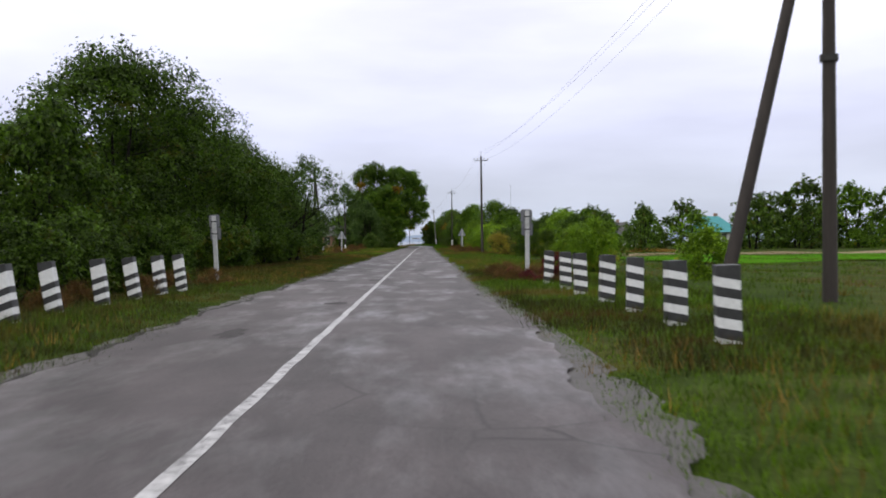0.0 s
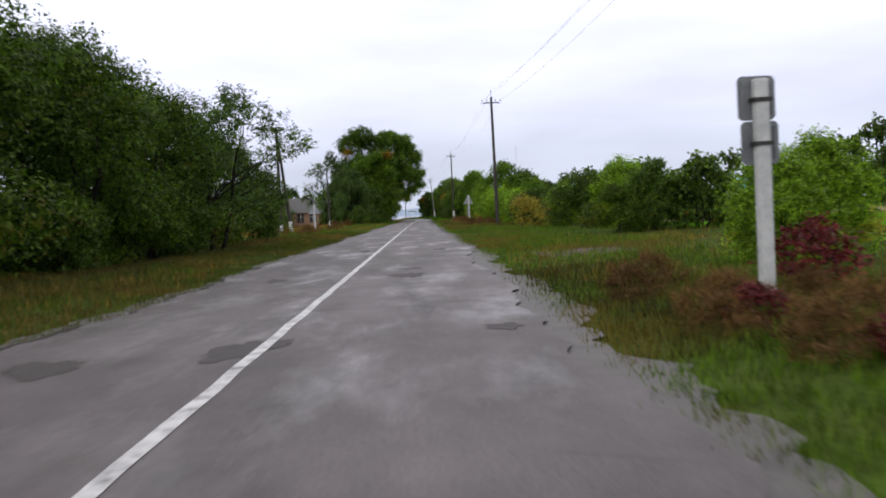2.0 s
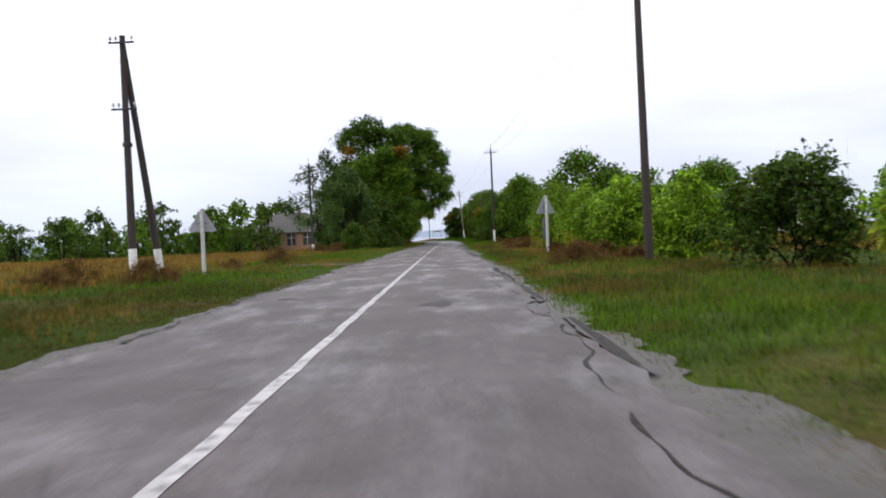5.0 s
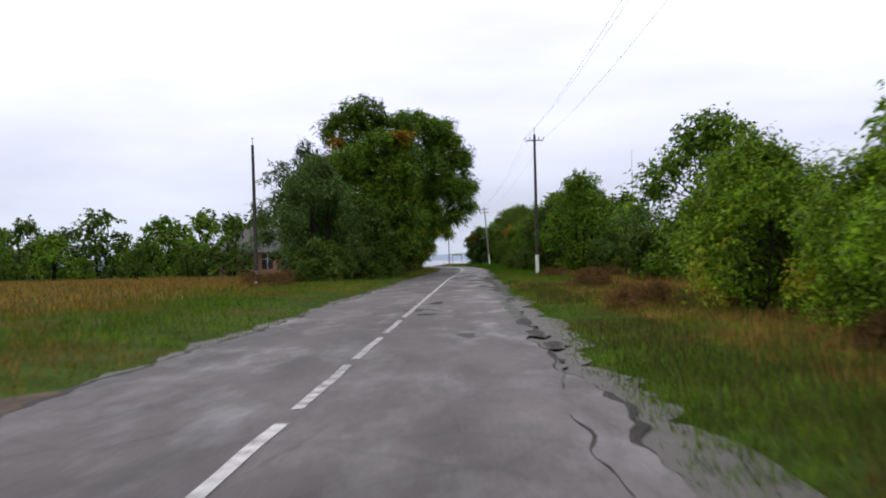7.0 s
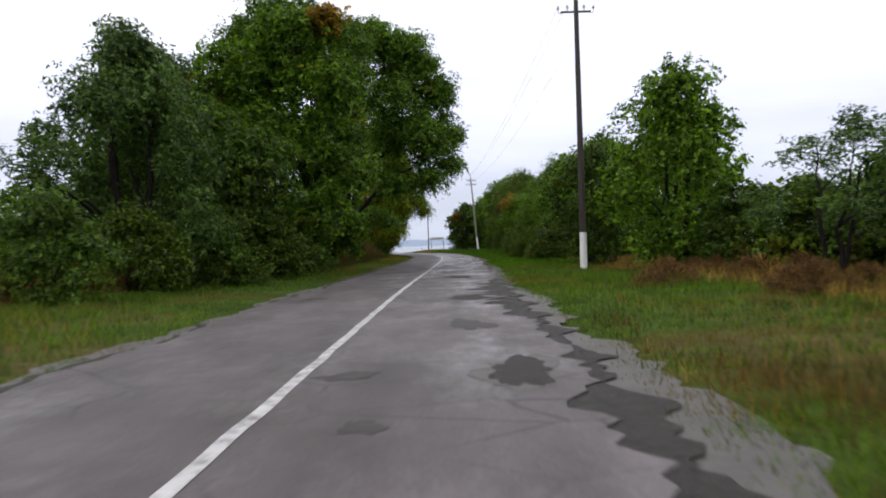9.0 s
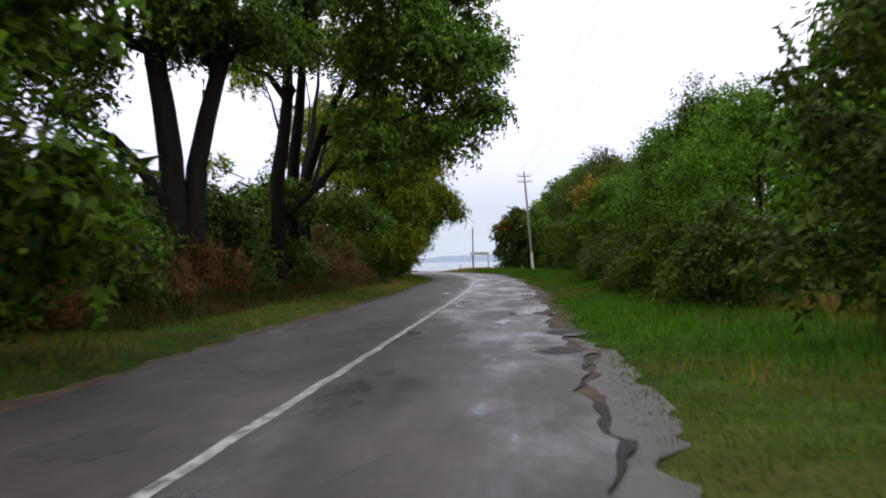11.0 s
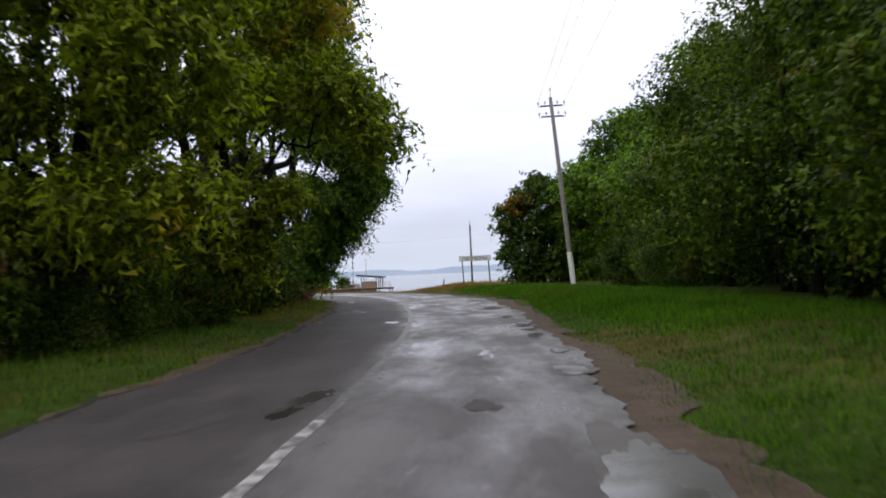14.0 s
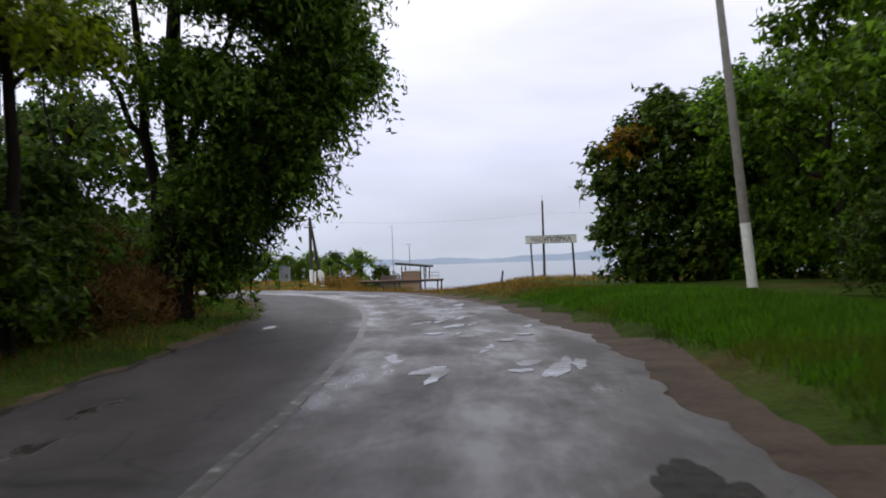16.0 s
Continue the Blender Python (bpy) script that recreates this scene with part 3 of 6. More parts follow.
for s0, side, z, mat, label in ((0, shoulder_edge, -0.03, M_dirt, "wet grey gravel shoulder along the broken asphalt edge"), (238, brown_edge, -0.022, M_track, "brown muddy shoulder along the asphalt edge")):
    tagged(new("road_shoulder", ribbon("road_shoulder", s0, 420, 2.0, side, z, mat, 5)), label, "shoulder", kind="structure")
    tagged(new("road_shoulder", ribbon("road_shoulder", s0, 420, lambda s: -3.0 + 1.3 * ragged_l(s + 25), -2.2, z, mat, 5)), label, "shoulder", kind="structure")
for s0, s1, o0, o1 in ((200, 240, 1.0, 2.85),):
    tagged(new("mud_strip", ribbon("mud_strip", s0, s1, o0, lambda s, o1=o1: o1 + 1.2 * chips(s), -0.012, M_mud, 4)),
           "dark wet mud where the asphalt edge broke away", "mud", kind="structure")


rift = wave((0.10, 0.31, 0.4), (0.07, 0.83, 1.1), (0.05, 2.2, 0.3), (0.03, 5.1, 2.0))
girth = wave((0.05, 0.9, 0.2), (0.04, 2.7, 1.0), (0.03, 6.1, 0.0))
crng = random.Random(31)
s = 131.0
while s < 186:
    run = crng.uniform(1.2, 6.0)
    wide, mid = crng.uniform(0.008, 0.03), s + run / 2
    me = ribbon("crack", s, s + run, lambda s: 2.5 + rift(s), lambda s: 2.505 + rift(s) + np.maximum(wide + 0.35 * girth(3 * s), 0.0) * np.clip(2.4 * (1 - np.abs(s - mid) / (run / 2)), 0, 1), 0.005, M_mud, 2)
    child("crack", me, road, "dark open crack near the asphalt edge")
    s += run + crng.uniform(0.2, 1.6)


for k in range(10):
    s0, s1 = 62 + 27 * k + crng.uniform(0, 4), 62 + 27 * (k + 1) - crng.uniform(0.5, 4)
    me = ribbon("edge_gap", s0, s1, lambda s: -2.68 + ragged_l(s) - np.maximum(0.07 + 0.9 * girth(s + 9), 0.012), lambda s: -2.60 + ragged_l(s), -0.014, M_mud, 2)
    child("edge_gap", me, road, "dark gap along the broken asphalt edge")
for s0, s1 in ((176, 201), (202, 238), (240, 262)):
    me = ribbon("edge_gap", s0, s1, lambda s: right_edge(s) - 0.02, lambda s: right_edge(s) + np.maximum(0.06 + 0.9 * girth(1.3 * s), 0.01), -0.009, M_mud, 2)
    child("edge_gap", me, road, "dark gap along the broken asphalt edge")


def paint(s0, s1, mat=None):
    jag = wave((0.007, 2.3, 0.1), (0.004, 4.1, 1.0))
    me = ribbon("line", s0, s1, lambda s: -0.058 + jag(s), lambda s: 0.058 + jag(s + 3), 0.005, mat or M_line, 2)
    return child("line", me, road, "worn white painted line")


paint(0, 178)
for s0, s1, mat in ((178.6, 182.3, M_line_faint), (183.0, 186.7, M_line_faint), (187.4, 191.1, M_line_faint), (191.8, 197.6, M_line_faint), (197.7, 207.2, M_line_faint), (207.4, 246, M_line)):
    paint(s0, s1, mat)
paint(246, 298, M_line_faint)
paint(298, 342, M_line_gone)


TRACKS = [(-12.5, -3.6, 117.0, 120.0), (2.8, 5.6, 49.5, 53.0)]


def in_track(x, y):
    """Whether places lie on one of the dirt entrances."""
    hit = np.zeros(len(x), bool)
    for x0, x1, y0, y1 in TRACKS:
        w = 0.5 * np.sin(1.3 * x) + 0.3 * np.sin(2.9 * x + 1)
        rag = 0.6 + 0.5 * np.sin(2.1 * x + 3.3 * y) * np.sin(1.7 * y - 1.1 * x)
        hit |= (x > x0 + 0.8 * (x0 > 0)) & (x < x1 - rag) & (y > y0 + w + rag) & (y < y1 + w - rag)
    return hit


for x0, x1, y0, y1 in TRACKS:
    gx, gy = np.meshgrid(np.arange(x0, x1, 0.3), np.linspace(0, 1, 14))
    yy = y0 + (y1 - y0) * gy + 0.5 * np.sin(1.3 * gx) + 0.3 * np.sin(2.9 * gx + 1)
    fx, fy = gx.ravel(), yy.ravel()
    v = np.stack([fx, fy, np.maximum(ground_z(fx, fy, side_of_way(fx, fy)) + 0.012, -0.018)], 1)
    a = np.arange(len(fx)).reshape(gx.shape)
    f = np.stack([a[:-1, :-1], a[:-1, 1:], a[1:, 1:], a[1:, :-1]], -1).reshape(-1, 4)
    tagged(new("dirt_track", mesh_arrays("dirt_track", v, f, M_track, True)), "muddy dirt entrance branching off the road", "track", kind="structure")


def blot(name, x, y, rx, ry, z, mat, seed, parent, label="", rag=0.35):
    """A flat ragged patch lying on the road."""
    rng = np.random.default_rng(seed)
    n = 144
    a = np.linspace(0, 2 * np.pi, n, endpoint=False)
    r = 1 + sum(rag / k ** 0.8 * np.sin(k * a + rng.uniform(0, 6.3)) for k in (2, 3, 5, 7, 9, 13, 17, 23, 31, 37))
    v = np.concatenate([[[x, y, z]], np.stack([x + rx * r * np.cos(a), y + ry * r * np.sin(a), np.full(n, z)], 1)])
    i = np.arange(n)
    f = np.stack([np.zeros(n, int), 1 + i, 1 + (i + 1) % n], 1)
    return child(name, mesh_arrays(name, v, f, mat), parent, label)


water_film = shader("puddle_water")
water_film[3].inputs["Base Color"].default_value = (0.03, 0.028, 0.026, 1)
ripple = noise_node(water_film[1], water_film[2], 1.1, 3, rough=0.6)
water_film[2].new(range_node(water_film[1], water_film[2], ripple.outputs["Fac"], 0.35, 0.65, 0.14, 0.40).outputs[0], water_film[3].inputs["Roughness"])
M_puddle = water_film[0]

# ---- lake and far shore ----
lv = [(-2600, 322, -1.5), (2600, 322, -1.5), (2600, 4500, -1.5), (-2600, 4500, -1.5)]
tagged(new("lake", mesh_arrays("lake", lv, [(0, 1, 2, 3)], M_lake)), "calm grey lake under an overcast sky", "lake", kind="structure")


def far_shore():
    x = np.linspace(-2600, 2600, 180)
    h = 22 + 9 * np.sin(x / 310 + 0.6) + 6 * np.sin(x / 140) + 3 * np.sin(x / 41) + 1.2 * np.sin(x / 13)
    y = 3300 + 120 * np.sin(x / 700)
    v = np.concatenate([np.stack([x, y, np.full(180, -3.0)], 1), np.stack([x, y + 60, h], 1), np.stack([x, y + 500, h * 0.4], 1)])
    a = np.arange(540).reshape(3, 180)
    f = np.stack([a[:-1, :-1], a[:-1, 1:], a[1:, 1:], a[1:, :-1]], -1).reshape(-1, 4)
    tagged(new("backdrop", mesh_arrays("backdrop", v, f, M_hill_haze, True)), "wooded hills across the lake, distance haze painted in as blue", "hills", kind="structure")


far_shore()

# ---- trees and bushes: kinds ----
TREES = [grow_set(11, 8.3, 3.2, 0.4, 2, 0.13, 66, 1.0, M_leaf, per=260, leaf_l=0.21, leaf_w=0.16, limbs=30, top_power=0.5),
         grow_set(12, 7.8, 3.5, 0.3, 3, 0.11, 68, 1.05, M_leaf_dark, per=260, leaf_l=0.21, leaf_w=0.16, limbs=30, top_power=0.55),
         grow_set(13, 8.6, 3.1, 0.5, 2, 0.12, 64, 1.0, M_leaf, per=260, leaf_l=0.20, leaf_w=0.16, limbs=32, top_power=0.45)]
K_tree = [k[0] for k in TREES]
K_thin = grow(21, 7.4, 3.1, 1.8, 3, 0.09, 100, 120, 0.62, 0.14, 0.075, M_leaf_grey, limbs=70, lean=0.35, mains=9)
OVER = grow_set(15, 7.9, 3.4, 1.0, 2, 0.13, 72, 1.0, M_leaf_hedge_dim, per=260, leaf_l=0.20, leaf_w=0.15, limbs=34, top_power=0.5, skirt=0.95, widest=0.3, first=0.15)
BUSHES = [grow_set(31, 3.3, 2.0, 0.1, 5, 0.035, 48, 0.6, M_leaf_light, per=215, leaf_l=0.15, leaf_w=0.10, limbs=12, sides=5),
          grow_set(32, 3.2, 2.1, 0.1, 5, 0.04, 48, 0.62, M_leaf_dark, per=215, leaf_l=0.15, leaf_w=0.11, limbs=12, top_power=0.5, sides=5),
          grow_set(33, 3.4, 1.95, 0.1, 5, 0.035, 48, 0.6, M_leaf_hedge_dim, per=215, leaf_l=0.15, leaf_w=0.10, limbs=12, sides=5)]
K_bush = [k[0] for k in BUSHES]
K_gold = grow(41, 2.0, 1.3, 0.1, 5, 0.02, 50, 90, 0.36, 0.11, 0.04, M_leaf_gold, limbs=10, droop=-0.3, sides=4)
K_red = grow(42, 1.2, 0.9, 0.05, 5, 0.012, 40, 60, 0.26, 0.09, 0.045, M_leaf_red, limbs=8, sides=4)
K_dead = grow(43, 1.0, 1.2, 0.02, 6, 0.008, 60, 42, 0.24, 0.20, 0.022, M_weed, limbs=6, droop=-0.9, sides=4, mains=2)
K_reed = grow(44, 1.9, 1.1, 0.1, 9, 0.008, 70, 48, 0.26, 0.24, 0.026, M_weed, limbs=6, droop=-1.2, top_power=0.4, sides=4, mains=2)
K_shoot = grow(51, 4.2, 0.30, 0.4, 1, 0.025, 30, 42, 0.26, 0.16, 0.07, M_leaf_light, limbs=20, top_power=0.35, sides=5)
K_willow = grow(61, 12.5, 4.9, 0.3, 3, 0.22, 130, 340, 1.35, 0.24, 0.14, M_leaf_grey, limbs=60, droop=0.5)
K_brown = grow(76, 3.6, 2.2, 0.1, 6, 0.03, 50, 150, 0.6, 0.14, 0.08, M_leaf_brown, limbs=16, droop=0.8, sides=5)
K_far = [grow(81, 9, 4.4, 0.0, 2, 0.2, 38, 66, 1.6, 0.48, 0.38, M_leaf_dark, limbs=3, mains=2, skirt=0.95, sides=5),
         grow(82, 8, 4.0, 0.0, 2, 0.2, 38, 66, 1.5, 0.48, 0.38, M_leaf, limbs=3, mains=2, skirt=0.95, sides=5),
         grow(83, 10, 3.8, 0.0, 2, 0.2, 38, 66, 1.5, 0.48, 0.38, M_leaf_dark, limbs=3, mains=2, skirt=0.95, top_power=0.55, sides=5)]
turn = random.Random(5)


def kind_at(kind, x, y):
    """The back rows take the coarse form of a kind, the nearest hedge the fine one."""
    for forms in TREES + BUSHES + [OVER]:
        if kind is forms[0]:
            if x > 11.4 or x < -14.8 or y > 300 or x < -11.7 and y > 195:
                return forms[1]
            if 204 < y < 276 and 0 < x < 8.3 or 40 < y < 66 and -13.6 < x < 10.4 or -9.5 < x < -7 and 238 < y < 262 or 120 < y < 142 and 0 < x < 8.7 or 67 < y < 82 and 8 < x < 11:
                return forms[2]
    return kind


def row(kinds, spots, name, label, category, group):
    """Plants at (x, y, height factor) with a random turn."""
    for k, (x, y, s) in enumerate(spots):
        kind = kinds[k % len(kinds)] if isinstance(kinds, list) else kinds
        gz = float(ground_z([x], [y], side_of_way(np.array([x]), np.array([y])))[0])
        kind = kind_at(kind, x, y)
        plant(kind, name, label, category, x, y, gz - 0.03, turn.uniform(0, 360), s, s * turn.uniform(0.92, 1.08), group)


# hedge of trees to the left of the road, before the open field
row([K_tree[1]], [(-13.5, 22, 0.6), (-14.5, 30, 0.64), (-13.2, 36.5, 0.78), (-13.4, 43.5, 1.26), (-12.4, 49, 1.06), (-13.2, 55, 1.04), (-12.3, 61, 1.0),
             (-10.9, 57.5, 0.97), (-10.7, 64, 0.9), (-12.8, 67, 0.92), (-14.6, 73, 0.8), (-18, 36, 0.8), (-18.5, 48, 1.0), (-18, 60, 1.0), (-15, 80, 0.68), (-12.8, 72, 0.86)],
    "roadside_tree", "dense dark green deciduous tree in a roadside thicket", "tree", "trees along the thicket")
plant(K_thin, "thin_tree", "open-crowned tree with sparse grey-green leaves", "tree", -9.6, 71, -0.05, 10, 1.06, 1.0)
row([K_tree[1], K_bush[1]], [(-13.0, 89, 0.84), (-10.8, 84, 1.0), (-11.4, 78, 0.7), (-16, 94, 0.9), (-10.9, 90, 0.6)],
    "roadside_bush", "dense dark green bush at the end of the thicket", "bush", "bushes along the thicket")
row([K_bush[1], K_bush[2]], [(-10.5, 42, 0.75), (-10.8, 49, 0.8), (-10.3, 55, 0.7), (-10.5, 61, 0.8), (-10.2, 67, 0.75), (-10.4, 73, 0.8), (-11.2, 34, 0.8), (-11.5, 27, 0.8)],
    "roadside_bush", "leafy green bush under the roadside trees", "bush", "bushes along the thicket")

# bushes and hedge to the right of the road
row([K_bush[1]], [(9.1, 79, 1.02), (10.5, 69, 0.9), (12.2, 68, 0.9), (12.8, 81, 1.1), (8.6, 98, 0.9)],
    "roadside_bush", "dense dark green rounded bush on the verge", "bush", "bushes along the right verge")
row([K_bush[0]], [(9.3, 34.0, 0.5)], "roadside_bush", "small yellow-green bush behind the guard posts", "bush", "bushes along the right verge")
row([K_bush[1]], [(-10.6, 17.5, 0.62), (-10.2, 20.5, 0.66), (-10.5, 23.6, 0.7), (-10.1, 26.4, 0.62), (-10.4, 30.5, 0.7), (-9.9, 38, 0.6), (-10.2, 33.4, 0.6)],
    "roadside_bush", "dark green undergrowth behind the guard posts", "bush", "bushes along the thicket")
row([K_bush[0]], [(6.5, 43.8, 0.62), (7.5, 44.6, 0.66)], "roadside_bush", "feathery light green bush with arching sprays", "bush", "bushes along the right verge")
row([K_bush[0], K_bush[0], K_bush[2]], [(10.8, 78, 1.05), (9.9, 93, 0.9), (8.7, 68.5, 0.7), (9.0, 87, 0.85), (6.6, 132, 1.1), (8.6, 134, 1.15), (8.8, 140, 1.1), (9.6, 147, 0.9), (9.0, 159, 0.8), (11.5, 90, 0.9), (12.5, 98, 0.9)],
    "roadside_bush", "leafy green roadside bush in long grass", "bush", "bushes along the right verge")
row([K_bush[0]], [(8.0, 106, 0.9), (7.6, 112, 0.85), (6.9, 123, 0.85), (9.2, 121, 0.94), (8.4, 117, 0.9), (7.4, 127, 0.95), (6.4, 116.4, 0.72), (7.3, 113.6, 0.9), (7.2, 119.4, 0.8), (10.2, 123.5, 0.95)],
    "roadside_bush", "dense yellow-green bush beside the road sign", "bush", "bushes along the right verge")
row([K_bush[1], K_bush[2]], [(10.2, 179, 0.95), (12.2, 178, 1.05), (14.2, 177, 1.1), (16, 182, 1.2), (12.6, 168, 0.7), (18, 174, 1.2)],
    "roadside_bush", "leafy green bush in a neglected orchard", "bush", "bushes of the orchard")
row(K_shoot, [(5.7, 123, 0.80), (7.0, 122.5, 0.86), (8.3, 121, 0.94), (8.9, 121.6, 0.80), (7.8, 124, 0.78)],
    "sapling", "slender upright sapling with light green leaves", "sapling", "saplings by the sign")
plant(K_gold, "tan_shrub", "tan and yellow drying shrub", "bush", 6.3, 85, -0.03, 0, 1.0)
plant(K_gold, "tan_shrub", "tan and yellow drying shrub", "bush", 7.1, 85.6, -0.03, 70, 0.9)
plant(K_red, "red_shrub", "low shrub with dark red autumn leaves", "bush", 4.9, 38.5, -0.03, 0, 0.78)
plant(K_red, "red_shrub", "low shrub with dark red autumn leaves", "bush", 3.9, 32.0, -0.03, 50, 0.55)
for k, (x, y) in enumerate(((3.3, 33.0), (4.3, 34.2), (3.0, 35.4))):
    plant(K_red, "red_shrub", "creeping patch of dark red autumn leaves", "bush", x, y, -0.03, 80 * k, 0.5, 0.36)
for k, (x, y, s0) in enumerate([(2.9, 33.5, 0.45), (3.6, 34.6, 0.48), (3.0, 36.2, 0.46), (4.2, 31.8, 0.45), (2.6, 35.0, 0.36), (3.4, 37.4, 0.4), (4.0, 36.4, 0.42), (4.6, 35.4, 0.36), (2.6, 38.4, 0.45), (3.2, 40.2, 0.5), (3.9, 104.5, 0.7), (4.2, 136, 0.55), (3.7, 133, 0.5),
                                (-9.4, 199, 1.5), (-8.6, 204, 1.4), (-9.6, 208, 1.6), (-8.0, 232, 1.2), (-8.3, 236, 1.2), (-10.6, 272, 1.3), (-11.2, 276, 1.2), (-9.2, 212, 1.2)]):
    plant(K_dead, "dry_weed", "clump of brown withered weeds", "weed", x, y, -0.05, 47 * k, s0, None, "withered weeds")
for k, (x, y) in enumerate(((-8.4, 26), (-7.9, 29.5), (-8.3, 33), (-7.2, 35.2), (-8.8, 36.6), (-8.0, 23.2))):
    plant(K_dead, "dry_weed", "clump of brown withered weeds", "weed", x, y, -0.1, 47 * k, 0.5, None, "withered weeds")
row(K_tree, [(10.5, 112, 0.45), (12.5, 122, 0.5), (11.8, 131, 0.5), (11.0, 153.5, 0.93), (13.6, 156, 0.86), (8.2, 181, 0.84), (10.2, 190, 0.85), (6.8, 193, 0.72), (8.4, 200, 0.8), (13, 164, 0.52), (16.5, 170, 0.62), (18.5, 178, 0.7), (14, 184, 0.42)],
    "roadside_tree", "small green deciduous tree behind the verge", "tree", "trees on the right")
plant(K_thin, "fruit_tree", "small open fruit tree with thin leaves", "tree", 10.4, 172.5, -0.05, 20, 0.86, 0.62)
row([K_tree[0], K_tree[2]], [(7.4, 207, 0.72), (7.2, 212, 0.74), (7.8, 217, 0.68), (7.3, 222, 0.68), (7.9, 227, 0.72), (8.6, 268, 1.1), (9.0, 275, 1.12), (8.2, 282, 1.05), (12, 215, 0.9),
             (12, 226, 0.95), (12.5, 240, 1.1), (13, 254, 1.2), (13, 268, 1.2), (11.5, 288, 1.05), (6.4, 298, 1.0), (5.2, 295.5, 1.05), (8.0, 295, 1.25), (7.2, 286.5, 1.2), (5.6, 290, 0.8)],
    "roadside_tree", "dense green deciduous tree in a tall roadside hedge", "tree", "trees of the right hedge")
row([K_bush[1], K_bush[2]], [(5.7, 203, 0.75), (5.6, 208, 0.8), (5.5, 213, 0.8), (5.6, 218.5, 0.85), (5.5, 224, 0.85), (5.6, 229, 0.75), (6.6, 266, 0.95), (6.8, 271, 1.0), (5.4, 276.5, 0.7)],
    "hedge_bush", "dense green bush at the foot of the hedge", "bush", "bushes of the right hedge")

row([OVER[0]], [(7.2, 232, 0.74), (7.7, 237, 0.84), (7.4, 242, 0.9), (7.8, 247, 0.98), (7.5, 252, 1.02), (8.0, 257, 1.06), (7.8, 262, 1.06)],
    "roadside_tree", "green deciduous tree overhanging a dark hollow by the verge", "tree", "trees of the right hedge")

# dark-leaved bushes added only to fill the hollow with darkness
row([K_bush[1]], [(9.6, 230, 0.9), (9.2, 234, 0.95), (9.8, 238.5, 1.0), (9.3, 243, 1.0), (9.8, 247.5, 1.05), (9.4, 252, 1.05), (9.9, 256.5, 1.1), (9.6, 261, 1.1), (10, 265.5, 1.1)],
    "hedge_bush", "dark green bush added to darken the hollow behind the hedge trees", "bush", "bushes of the right hedge")

# tall trees and undergrowth to the left, after the field
plant(K_willow, "willow", "broad grey-green willow reaching down to the ground", "tree", -10.7, 177.5, -0.05, 0, 0.70)
plant(K_willow, "willow", "broad grey-green willow reaching down to the ground", "tree", -12.4, 186.5, -0.05, 100, 0.78)
row([K_tree[1]], [(-8.7, 183.5, 0.8), (-11.2, 183, 1.0), (-12.6, 194, 1.15)],
    "roadside_tree", "dense dark green tree in front of tall locusts", "tree", "trees on the left")


